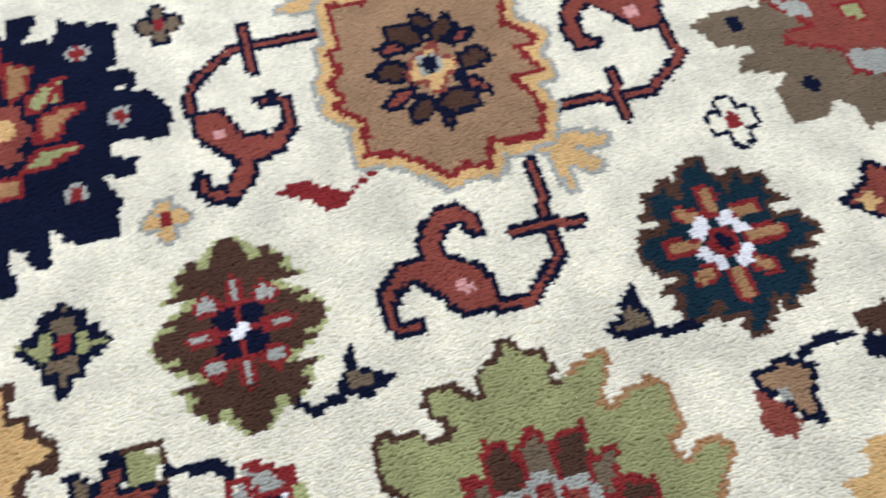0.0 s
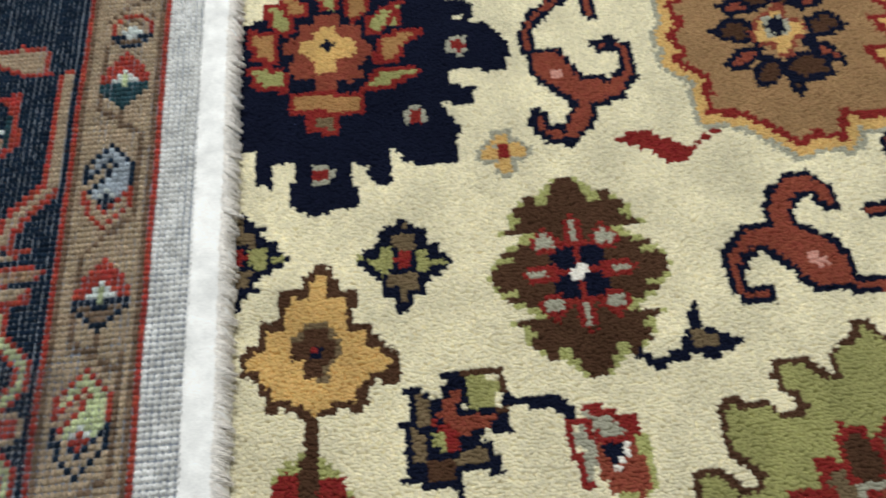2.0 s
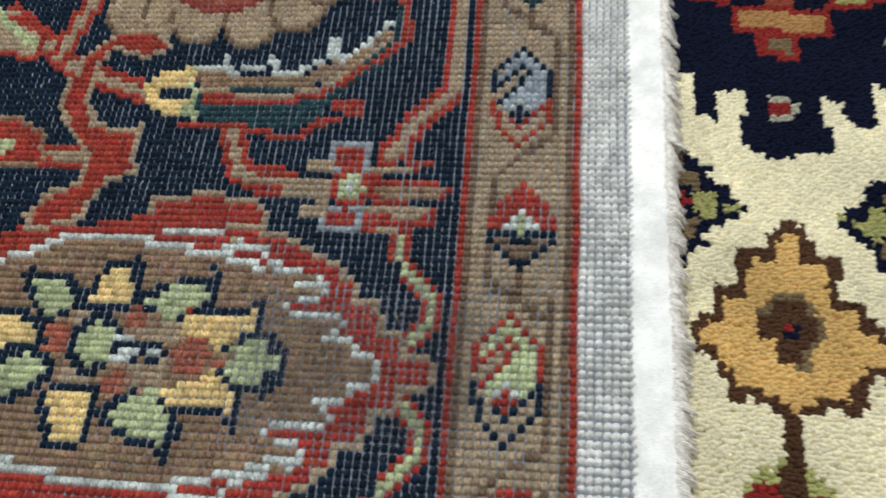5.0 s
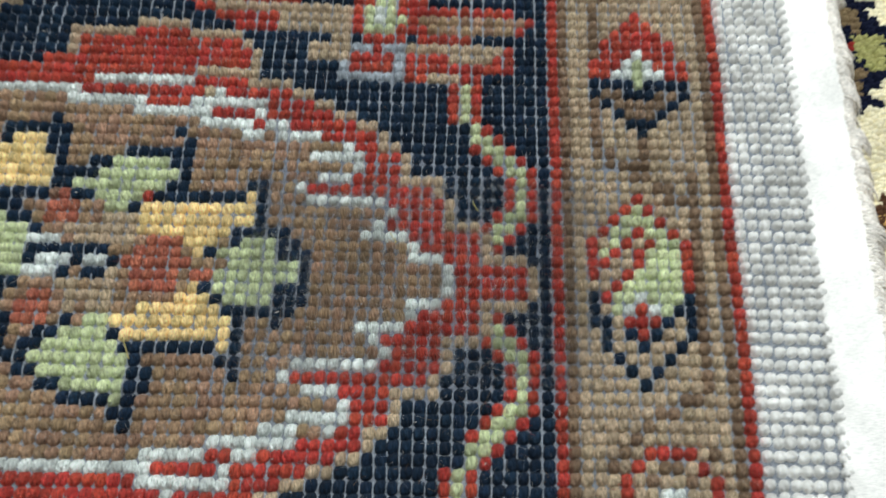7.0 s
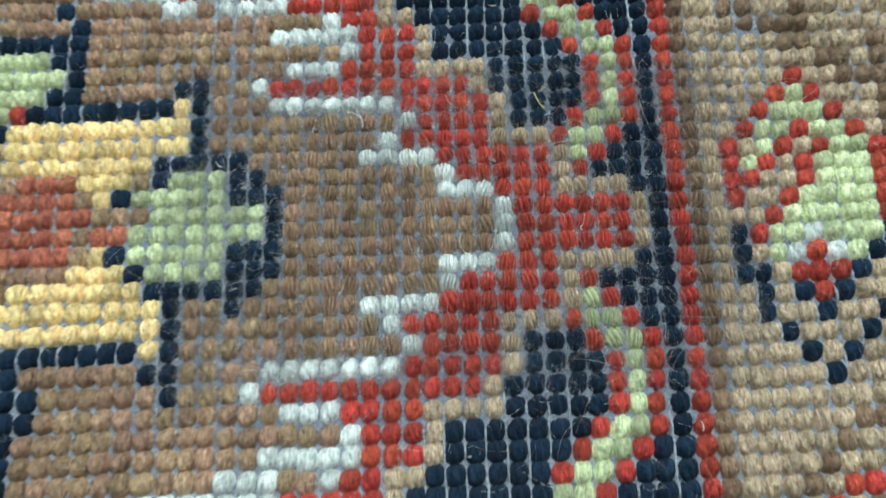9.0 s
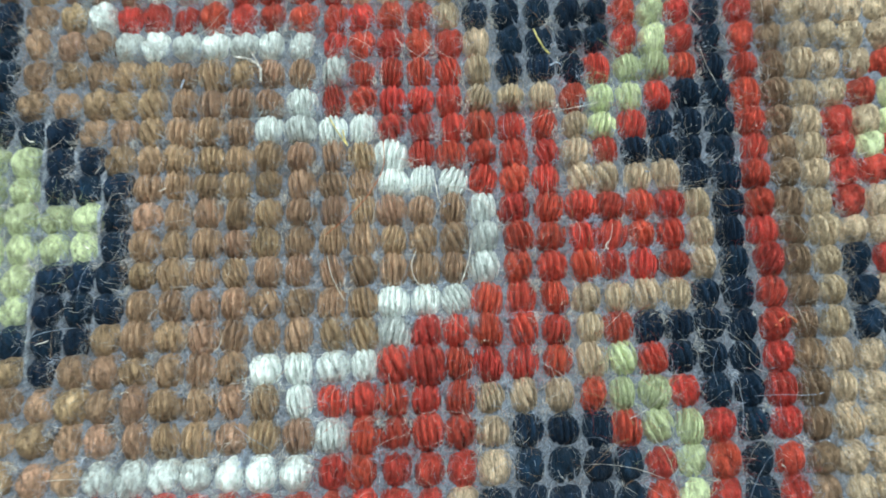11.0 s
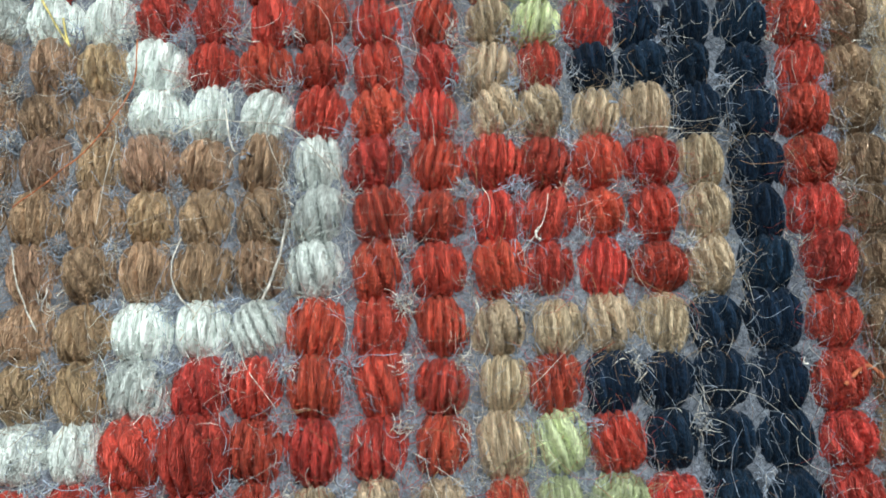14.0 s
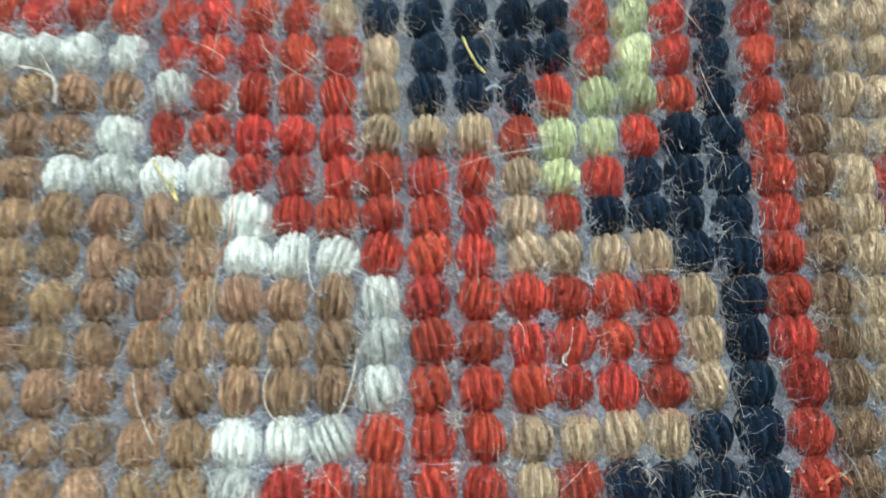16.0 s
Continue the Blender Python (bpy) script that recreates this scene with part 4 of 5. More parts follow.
# vine flower
fill(back, "X", [(-5.9, 27.3), (2.1, 29.8), (3.8, 29.2), (1.5, 27.9), (-3.1, 27), (5.6, 25.8), (6.6, 24.7), (5.1, 23.3), (-3.8, 22.8), (-5.8, 23.5)])
fill(back, "T", [(-6.1, 28.8), (1.8, 28.8), (-0, 27.9), (-6.4, 27.6)])
fill(back, "B", [(-4.2, 25.9), (4.1, 25.8), (5.6, 24.5), (3.5, 23.5), (-3.9, 23.5)])
trace(back, "X", 3, [(-5.5, 21.4), (3, 21.1)])
trace(back, "T", 1.4, [(-5.6, 21.8), (2.5, 21.6)])
motif(back, "X", "S", 1.1, [(-11.2, 31.8), (-6.5, 31.8), (-5.8, 27.8), (-10.3, 27.7)])
motif(back, "X", "S", 1.1, [(-10.8, 22.1), (-6.3, 22.2), (-6.3, 18.5), (-10.6, 18.8)])
fill(back, "T", [(-17.5, 26.3), (-11, 26.1), (-10.6, 23.8), (-17, 23.7)])
fill(back, "T", [(-15.2, 22.4), (-10.6, 23.4), (-10.2, 20.8), (-14.1, 20.8)])
fill(back, "T", [(-14.3, 29), (-10.7, 29.5), (-10.3, 27.3), (-14.4, 27.2)])
ring(back, -7.8, 25.3, 2.4, "G", "X")
dot(back, -7.8, 25.3, 0.8, "W")
# long curled leaf
fill(back, "D", [(-33.5, 41.5), (-15, 41.5), (-8.8, 45.7), (-4.3, 51.3), (-5, 61.6), (-2.7, 61.5), (-2.7, 50.7), (-4.5, 46.1), (-12.6, 39.3), (-14.1, 35.4), (-19, 34.4), (-29.4, 35.3), (-36.1, 37.3)])
fill(back, "B", [(-35.2, 45), (-27.7, 44), (-17.1, 43.7), (-12.4, 46.7), (-5.3, 52.9), (-4.6, 50.7), (-8.8, 46.2), (-15.1, 42), (-33.5, 41.7)])
trace(back, "W", 1, [(-35.3, 45.3), (-29.7, 44.8), (-29.8, 46.6), (-29.1, 44), (-22.7, 45.6), (-22.6, 47.2), (-21.8, 44.1), (-18.1, 44.4), (-13.7, 47.2), (-13.9, 50.3), (-13.2, 50), (-12.5, 46.2), (-8.4, 49.2), (-5.2, 53.4)])
trace(back, "T", 1, [(-33.8, 40.7), (-20, 40.2), (-13.8, 41.7), (-4.2, 50.5)])
trace(back, "X", 1.2, [(-32.1, 39.5), (-19.8, 39.2), (-13.6, 40.5), (-3.5, 48.7), (-2.5, 52.8), (-3.6, 61.5)])
trace(back, "X", 1.2, [(-34.6, 35), (-27.7, 35.3), (-22.2, 33.8), (-16.5, 32.6), (-14.1, 35.4), (-10.8, 35.9)])
trace(back, "X", 1.2, [(-12.3, 37.8), (-11.2, 39), (-8.3, 39), (-8.3, 37.4), (-10.6, 37.6)])
fill(back, "G", [(-36.2, 45.2), (-34.8, 45.2), (-32.6, 35.8), (-35.8, 36.3), (-34.4, 39.5)])
fill(back, "Y", [(-42.6, 41.8), (-39.7, 44.6), (-35.2, 45.2), (-34.5, 42.1), (-39.3, 41.2), (-39, 39.9), (-34.4, 39.5), (-35.8, 36.3), (-40.2, 37.6)])
trace(back, "X", 1.3, [(-2.3, 49.6), (-3.1, 56.8), (-5.5, 60), (-8.8, 59.8), (-8.6, 57.7)])
# large rosette
dot(back, -47.9, 56.6, 5.0, "K")
dot(back, -47.9, 56.6, 4.2, "T")
dot(back, -41.5, 56.6, 5.0, "K")
dot(back, -41.5, 56.6, 4.2, "T")
dot(back, -36.3, 54.8, 4.9, "K")
dot(back, -36.3, 54.8, 4.2, "T")
dot(back, -27.2, 54.1, 4.9, "K")
dot(back, -27.2, 54.1, 4.1, "T")
dot(back, -20.5, 56.7, 4.9, "K")
dot(back, -20.5, 56.7, 4.1, "T")
dot(back, -16.5, 61.9, 4.9, "K")
dot(back, -16.5, 61.9, 4.2, "T")
dot(back, -16.1, 69.7, 5.0, "K")
dot(back, -16.1, 69.7, 4.2, "T")
dot(back, -19.5, 78.8, 5.2, "K")
dot(back, -19.5, 78.8, 4.4, "T")
dot(back, -33.3, 68.7, 11.9, "U")
dot(back, -33.3, 68.7, 10.5, "O")
dot(back, -38.3, 68.7, 2.5, "N")
dot(back, -38.3, 68.7, 2.0, "G")
dot(back, -36.4, 72.3, 2.5, "N")
dot(back, -36.4, 72.3, 2.0, "G")
dot(back, -31.9, 72, 2.5, "N")
dot(back, -31.9, 72, 2.0, "G")
dot(back, -28.2, 68.7, 2.5, "N")
dot(back, -28.2, 68.7, 2.0, "G")
dot(back, -30, 65.2, 2.4, "N")
dot(back, -30, 65.2, 2.0, "G")
dot(back, -34.4, 65.5, 2.4, "N")
dot(back, -34.4, 65.5, 2.0, "G")
dot(back, -33.2, 68.7, 1.8, "P")
dot(back, -37.6, 70.3, 0.8, "N")
dot(back, -29.8, 70.1, 0.8, "N")
dot(back, -32.2, 64, 0.8, "N")
# red scrolls
motif(back, "X", "T", 1.0, [(-53.6, 47.6), (-49.1, 51.9), (-42.4, 51.8), (-39.8, 49), (-43.1, 47), (-49.2, 48.9), (-51.1, 44.9), (-51.1, 39.7), (-48.6, 35.3), (-45.1, 34), (-40.7, 34.6), (-40.7, 31), (-40.4, 26.8), (-43.5, 26.1), (-44.7, 24), (-46.9, 19.1), (-53.8, 17.9), (-54.7, 19.8), (-52.5, 23.3), (-47.8, 25.2), (-48.4, 30), (-53.7, 36.2), (-55.4, 38.5)])
motif(back, "X", "B", 1.0, [(-70.1, 36.7), (-61.4, 36.2), (-56.2, 33.3), (-55.1, 28.5), (-66.5, 26.9)])
dot(back, -62, 31.3, 1.3, "G")
motif(back, "T", "X", 1.0, [(-75.4, 56.2), (-67.8, 55), (-61.6, 51.5), (-62.2, 47.1), (-72.5, 48.3)])
trace(back, "g", 1.5, [(-76.7, 59.8), (-62.9, 49.3)])
motif(back, "T", "X", 1.0, [(-10.1, 70.6), (-4.1, 71.6), (0.6, 70.6), (1.6, 65.3), (-2.9, 65.3), (-8.8, 67.9)])

# ---- the palmette's tip: for each row from its axis, where the white, red, tan and navy yarns begin ----
TIP = {
    0: (-1, 0, 6, 7), 1: (-1, 0, 6, 7), 2: (-4, -1, 2, 6), 3: (-4, -3, 2, 3), 4: (-8, -4, 2, 3), 5: (-7, -6, -1, 2), 6: (-6, -5, -1, 0),
    7: (-13, -6, -1, 0), 8: (-14, -13, -2, -1), 9: (-12, -9, -5, -1), 10: (-9, -8, -5, -4), 11: (-13, -8, -5, -4), 12: (-10, -9, -7, -5),
    13: (-16, -12, -7, -6), 14: (-17, -15, -9, -7), 15: (-18, -17, -11, -9), 16: (-24, -17, -13, -11), 17: (-22, -21, -15, -13), 18: (-33, -24, -19, -15),
}
for r in range(-18, 19):
    white, red, tan, navy = TIP[abs(r)]
    for c in range(-26 if abs(r) < 14 else white - 1, 8):
        if c >= white or c >= -12 - abs(r) // 3 or back.yarn[r - back.r0, c - back.c0] in "RN" and c > -20:
            if c >= white or abs(r) < 14:
                if c < white and back.yarn[r - back.r0, c - back.c0] in "GYONTW" and c < -8:
                    continue
                back.set(c, r, "N" if c >= navy else "T" if c >= tan else "R" if c >= red else "W" if c >= white else "B")

# The flower beside the tip, knot by knot; a point is the brown field.
FLOWER = {
    12: "........N.........", 11: "...NNNNNN.........", 10: ".NGGGGGNN.........", 9: "NGGGGGGGN.........", 8: "GGGGGGGNN.....NN..", 7: ".GGGGRNNNNNNNNYN..", 6: "..GGNYYYYYYYYYYN..",
    5: "..TTTYYYYYYYYYYN..", 4: ".TTTTYYYYYYYYNNNN.", 3: ".TTTT.OOOYYY.NGGGN", 2: ".NN..OOOO.YNGGGGGNN", 1: ".WWNOOOOOO...GGGGGGN", 0: ".NNT.OOOO.OOGGGGGGGN", -1: "..TT.OOOO.YNGGGGGNNN",
    -2: ".TTT.....YYYNGGGGN", -3: "..TT..YYYYYYYNNNN.", -4: "..GGYYYYYYYYYYN...", -5: ".GGGNYYYYYYYYYN...", -6: ".GGGGNNNNNNNNYN...", -7: ".GGGGGN......NN...", -8: ".GGGGGNN......N...", -9: ".GGGGGNN..........",
    -10: ".NNNNGN...........", -11: ".....NN...........", -12: "......N...........",
}
for r, line in FLOWER.items():
    for k, letter in enumerate(line):
        if letter != "." or -31 <= k - 32 < -15:
            back.set(k - 32, r, letter if letter != "." else "B")

# The vine beside the tip: red edges with a green heart.
for r, left, green, right in ((3, 3, (), 0), (4, 0, (3,), 4), (5, 2, (3, 4), 5), (6, 3, (4, 5), 6), (7, 4, (5,), 6), (8, 4, (5,), 6), (9, 4, (5,), 6), (10, 3, (4, 5), 6), (11, 2, (3, 4), 5), (12, 1, (2, 3), 4),
                              (13, 0, (1, 2), 3), (14, 0, (1,), 2), (15, -1, (0,), 1), (16, -1, (0,), 1), (17, -1, (0,), 1), (18, -1, (0,), 1)):
    for s in (1, -1):
        for c in range(2, 7) if abs(r) > 8 else ():
            back.set(c, s * r, "N")
        if left:
            back.set(left, s * r, "R")
        if right:
            back.set(right, s * r, "R")
        for c in green:
            back.set(c, s * r, "G")

# ---- the border: red lines, a brown meander and buds ----
for r in range(-66, 131):
    for c in range(7, 31):
        back.set(c, r, "N" if c < 8 else "R" if c in (8, 23) else "K" if c in (9, 22) else "T" if c < 23 else "w")
BUD = ["....R....", "...RGR...", "..RGGGR..", ".RGGRGGR.", "RTGRTRGGR", "RGRTRGGGR", "RRTTRGGGR", "RTTRGGGGR", "TTRGGGGGR", "NRGGWGGGN", "NTGWRWGNN", "NNTRRRNTN", ".NTNRNTTN", ".NTTNTTN.", "..NTTTN..", "...NTN...", "....N...."]
TULIP = ["....R....", "...RRR...", "..RRRRR..", ".RRRRRRR.", ".RRRWRRR.", "RRRWGWRRR", "RRWWGWWRR", "NNNNGNNNN", "NKKNNNKKN", ".NKKKKKN.", "..NKKKN..", "...NNN...", "....N...."]

OPEN_TULIP = ["..RRRR..", ".RTKKTR.", "RTKTTKTR", "RTTWWTTR", "RTWWWWTR", "NNNWWNNN", ".NKKKKN.", "..NNNN.."]


def bud(chart, rows, c, r, swap):
    for i, line in enumerate(rows):
        for j, letter in enumerate(line):
            if letter != ".":
                chart.set(c + j - len(line) // 2, r - i, swap.get(letter, letter))


for base in (-90, 0, 90):
    trace(back, "K", 1.0, [(20, base - 45 + 55), (20, base + 7), (20, base - 8), (15, base - 11), (12, base - 14)])
    trace(back, "K", 1.0, [(12, base + 12), (16, base + 10), (20, base + 7)])
    trace(back, "K", 1.0, [(12, base + 13), (12, base + 27), (15, base + 30), (20, base + 34), (20, base + 50), (16, base + 53), (12, base + 56), (12, base + 70), (16, base + 73), (20, base + 77)])
    trace(back, "K", 0.9, [(16, base + 14), (16, base + 10)])
    trace(back, "K", 0.9, [(16, base + 56), (16, base + 52)])
    bud(back, BUD, 15, base + 8, {})
    bud(back, TULIP, 16, base + 26, {})
    bud(back, BUD, 15, base + 48, {"R": "N", "G": "S", "N": "R"})
    bud(back, TULIP, 16, base + 68, {"N": "D", "K": "D"})
    bud(back, OPEN_TULIP, 17, base - 13, {})

back.yarn[back.yarn == "X"] = "R"

# ---- the rug lying face up ----
rng = np.random.default_rng(4)
rug = tagged(new("rug"), "cream wool rug with navy, rust and green flowers, pile side up", "rug", "rugs")
bm = bmesh.new()
box(bm, -0.80, 0.575, -0.122, 0.722, 0.0005, Z_FACE - 0.0062)
part("foundation", bm, JUTE, rug, "woven cotton foundation under the pile")
fx, fy = X0 + PX * face.col.ravel(), Y0 + PY * face.row.ravel()
keep = (fy > 0.09 - 0.25 * (fx + 0.31)) & (fy > 1.75 * (fx - 0.36)) & (fy < 0.66 - 0.27 * (fx + 0.31))
cols, rows_, yarns = face.col.ravel()[keep], face.row.ravel()[keep], face.yarn.ravel()[keep]
n = len(cols)
centres, sizes, letters = [], [], []
for ax, ay in ((-0.25, -0.25), (0.25, -0.25), (-0.25, 0.25), (0.25, 0.25)):
    jitter = rng.normal(0, 0.12, (n, 2))
    sx, sy = X0 + PX * (cols + ax + jitter[:, 0]), Y0 + PY * (rows_ + ay + jitter[:, 1])
    swell = np.array([0.0005 * noise.noise((a * 30, b * 30, 3)) + 0.0002 * noise.noise((a * 110, b * 110, 5)) for a, b in zip(sx, sy)])
    # tufts at the edge of a motif lean into its neighbour
    lean_c = np.rint(cols + 0.9 * ax + rng.normal(0, 0.12, n)).astype(int).clip(face.c0, face.c0 + face.col.shape[1] - 1)
    lean_r = np.rint(rows_ + 0.9 * ay + rng.normal(0, 0.12, n)).astype(int).clip(face.r0, face.r0 + face.col.shape[0] - 1)
    letters.append(face.yarn[lean_r - face.r0, lean_c - face.c0])
    centres.append(np.stack([sx, sy, Z_FACE - 0.0060 + swell], 1))
    sizes.append(np.stack([PX * rng.uniform(0.56, 0.78, n), PY * rng.uniform(0.44, 0.58, n), rng.uniform(0.0058, 0.0060, n)], 1))
centres, sizes, letters = np.concatenate(centres), np.concatenate(sizes), np.concatenate(letters)
tilt = np.stack([rng.normal(0, 0.05, len(centres)), rng.normal(-0.05, 0.05, len(centres))], 1)
pile = mesh_object("pile", pad_field("pile", centres, sizes, letters, PILE_MATS, barrel(4, 4, crown=0.2), rng.normal(0, 0.4, len(centres)), tilt), rug, "dense cut wool pile knotted in flowers")
tagged(pile, kind="stuff")
cols, rows_, yarns = face.col.ravel()[~keep], face.row.ravel()[~keep], face.yarn.ravel()[~keep]
n = len(cols)
centres = np.stack([X0 + PX * (cols + rng.normal(0, 0.1, n)), Y0 + PY * (rows_ + rng.normal(0, 0.1, n)), np.full(n, Z_FACE - 0.0060)], 1)
sizes = np.stack([np.full(n, PX * 0.75), np.full(n, PY * 0.75), rng.uniform(0.0056, 0.0061, n)], 1)
tagged(mesh_object("pile", pad_field("pile", centres, sizes, yarns, PILE_MATS, barrel(3, 3, crown=0.3)), rug, "dense cut wool pile at the rug's edges"), kind="stuff")

# ---- the turned-over rug ----
turned = tagged(new("rug"), "navy wool rug end turned over, knotted back showing", "rug", "rugs")
EDGE = -0.3135
bm = bmesh.new()
box(bm, -0.79, EDGE - 0.001, -0.122, 0.722, Z_FACE + 0.0005, Z_BACK - 0.0029)
part("foundation", bm, WEFT, turned, "grey-blue cotton weft between the knots")


# the plain woven end band, rounding over at its edge
def band():
    ys = np.linspace(-0.122, 0.722, 281)
    prof = [(-0.0010, -0.0020), (0.0, -0.0009), (0.005, -0.0004), (0.011, -0.0008), (0.0170, -0.0018), (0.0215, -0.0032), (0.0245, -0.0062), (0.0262, -0.0110), (0.0268, -0.0154)]
    verts = []
    for y in ys:
        wob = 0.0006 * noise.noise((y * 25, 1.3, 0)) + 0.0003 * noise.noise((y * 120, 4.1, 0))
        for i, (dx, dz) in enumerate(prof):
            verts.append((EDGE + dx + wob * (i > 3) * 2, y, Z_BACK + dz + 0.0003 * noise.noise((y * 60, dx * 200, 7))))
    k = len(prof)
    faces = [(a * k + b, a * k + b + 1, (a + 1) * k + b + 1, (a + 1) * k + b) for a in range(len(ys) - 1) for b in range(k - 1)]
    return mesh_object("end_band", raw_mesh("end_band", verts, faces, [COTTON]), turned, "plain white cotton end band")


band()


# fringe: short twisted tassels that droop over the edge
def tassel_mesh(seed):
    r = np.random.default_rng(seed)
    length, droop, slant = r.uniform(0.0105, 0.0145), r.uniform(0.0080, 0.0120), r.uniform(-0.0030, 0.0010)
    verts, faces = [], []
    for strand in range(7):
        off, phase = (strand - 3) * 0.00038, strand * 2.1
        cut = r.uniform(0.88, 1.04)
        base = len(verts)
        for k in range(8):
            f = k / 7
            x = length * cut * f * (1 - 0.15 * f)
            y = off + slant * f * f + 0.0005 * math.sin(phase + 7 * f)
            z = 0.0010 - 0.0022 * (1 - f) ** 6 - droop * f ** 1.5 + 0.0004 * math.cos(phase + 7 * f)
            rad = 0.00062 * (1 - 0.45 * f ** 3)
            for a in range(5):
                t = a * 1.2566
                verts.append((x, y + rad * math.cos(t), z + rad * math.sin(t)))
        for k in range(7):
            for a in range(5):
                b = (a + 1) % 5
                faces.append((base + 5 * k + a, base + 5 * k + b, base + 5 * k + 5 + b, base + 5 * k + 5 + a))
    return raw_mesh("tassel", verts, faces, [FRINGE])


tassels = [tassel_mesh(s) for s in range(12)]
for k in range(300):
    ob = mesh_object("tassel", tassels[int(rng.integers(12))], turned)
    ob.matrix_world = pose(EDGE + 0.0185 + rng.normal(0, 0.0009), 0.02 + 0.0020 * k + rng.normal(0, 0.0005), Z_BACK - 0.0022, 0, 0, rng.normal(-24, 9))

# the rest of the fringe, towards both ends of the band
def fringe_rest():
    verts, faces, count = [], [], 0
    for yy in [*np.arange(-0.118, 0.0165, 0.0024), *np.arange(0.6225, 0.718, 0.0024)]:
        src = tassels[int(rng.integers(12))]
        co = np.empty(len(src.vertices) * 3, np.float32)
        src.vertices.foreach_get("co", co)
        verts.append(co.reshape(-1, 3) + (EDGE + 0.0185, yy, Z_BACK - 0.0022))
        faces.append(np.array([tuple(p.vertices) for p in src.polygons]) + count)
        count += len(src.vertices)
    return raw_mesh("fringe", np.concatenate(verts), np.concatenate(faces), [FRINGE])


tagged(mesh_object("fringe", fringe_rest(), turned, "short white cotton fringe"), kind="stuff")

# how the columns and rows of the loom stray, in knots: told apart near the palmette's tip, a slow wander beyond
COLUMN_STRAY = ((-12, -9, -8, -7, -6, -5, -4, -3, -1, 0, 1, 2, 3, 4, 5, 6, 7, 8, 9, 13), (0, -0.05, -0.07, 0, 0.07, 0.02, 0, 0, -0.02, 0.07, 0.15, 0.21, 0.12, 0.12, 0.08, 0.02, 0.08, 0.14, 0.1, 0))
ROW_STRAY = ((-10, -6, -4, -3, -2, -1, 0, 1, 2, 3, 4, 5, 6, 10), (0, 0.15, 0.18, 0.18, 0.16, 0.16, 0.10, 0.07, 0.02, -0.09, -0.16, -0.17, -0.14, 0))


def wander(c, r):
    return min(max(abs(c + 0.5) - 10, abs(r) - 7, 0) / 5, 1)


def sway(c, r):
    return np.interp(c, *COLUMN_STRAY) + wander(c, r) * 0.22 * noise.noise((c * 0.31, r * 0.08, 2.0))


def sag(c, r):
    return np.interp(r, *ROW_STRAY) + wander(c, r) * 0.20 * noise.noise((c * 0.09, r * 0.37, 9.0))


# warp threads, which show as pale broken lines between the columns of knots
def warps():
    ys = np.arange(-30.5, 96.6, 0.25)
    verts, faces = [], []
    for c in range(-78, 31):
        base = len(verts)
        for r in ys:
            wob = sway(c - 0.5, r) + 0.06 * noise.noise((c * 7.7, r * 1.3, 4.0))
            dark_side = back.yarn[round(r) - back.r0, c - back.c0] == "N" and wander(c, r) > 0.2
            xx, yy = X0 + PX * (c - 0.5 + wob), Y0 + PY * r
            zz = Z_BACK - (0.00215 if dark_side else 0.0034) + 0.0018 * noise.noise((c * 3.1, r * 0.9, 8.0)) + 0.0003 * math.cos(2 * math.pi * r)
            w = 0.00026 * (1 + 0.7 * noise.noise((c * 5.3, r * 1.7, 6.0)))
            verts += [(xx - w, yy, zz - 0.0006), (xx - 0.4 * w, yy, zz), (xx + 0.4 * w, yy, zz), (xx + w, yy, zz - 0.0006)]
        for k in range(len(ys) - 1):
            for a in range(3):
                p = base + 4 * k + a
                faces.append((p, p + 1, p + 5, p + 4))
    return raw_mesh("warp", verts, faces, [WARP])


tagged(mesh_object("warp", warps(), turned, "pale grey-blue cotton warp threads"), kind="stuff")

# the matted weft that fills the gaps under the nearest knots
def matted():
    xs, ys = np.arange(-20, 14, 0.09), np.arange(-10, 11, 0.09)
    gx, gy = np.meshgrid(xs, ys)
    lift = np.array([0.5 * noise.noise((a * 1.6, b * 1.6, 3.0)) + 0.35 * noise.noise((a * 4.5, b * 4.5, 6.0)) + 0.25 * noise.noise((a * 11, b * 11, 9.0)) for a, b in zip(gx.ravel(), gy.ravel())])
    verts = np.stack([X0 + PX * gx.ravel(), Y0 + PY * gy.ravel(), Z_BACK - 0.0025 + 0.0013 * lift], 1)
    k = np.arange(gx.size).reshape(gx.shape)
    faces = np.stack([k[:-1, :-1], k[:-1, 1:], k[1:, 1:], k[1:, :-1]], -1).reshape(-1, 4)
    return raw_mesh("weft", verts, faces, [MATTED])


mesh_object("weft", matted(), turned, "matted grey-blue cotton weft")

# knots: the ones passed nearest are pieces of their own, the rest are joined
NEAR_C, NEAR_R = (-12, 10), (-6, 6)
cols, rows_, yarns = back.col.ravel(), back.row.ravel(), back.yarn.ravel()
lone = (cols >= NEAR_C[0]) & (cols <= NEAR_C[1]) & (rows_ >= NEAR_R[0]) & (rows_ <= NEAR_R[1])


def knot_places(c, r, gen):
    x = X0 + PX * (c + np.array([sway(a, b) for a, b in zip(c, r)]) + gen.normal(0, 0.03, len(c)))
    y = Y0 + PY * (r + np.array([sag(a, b) for a, b in zip(c, r)]) + gen.normal(0, 0.025, len(c)))
    return x, y


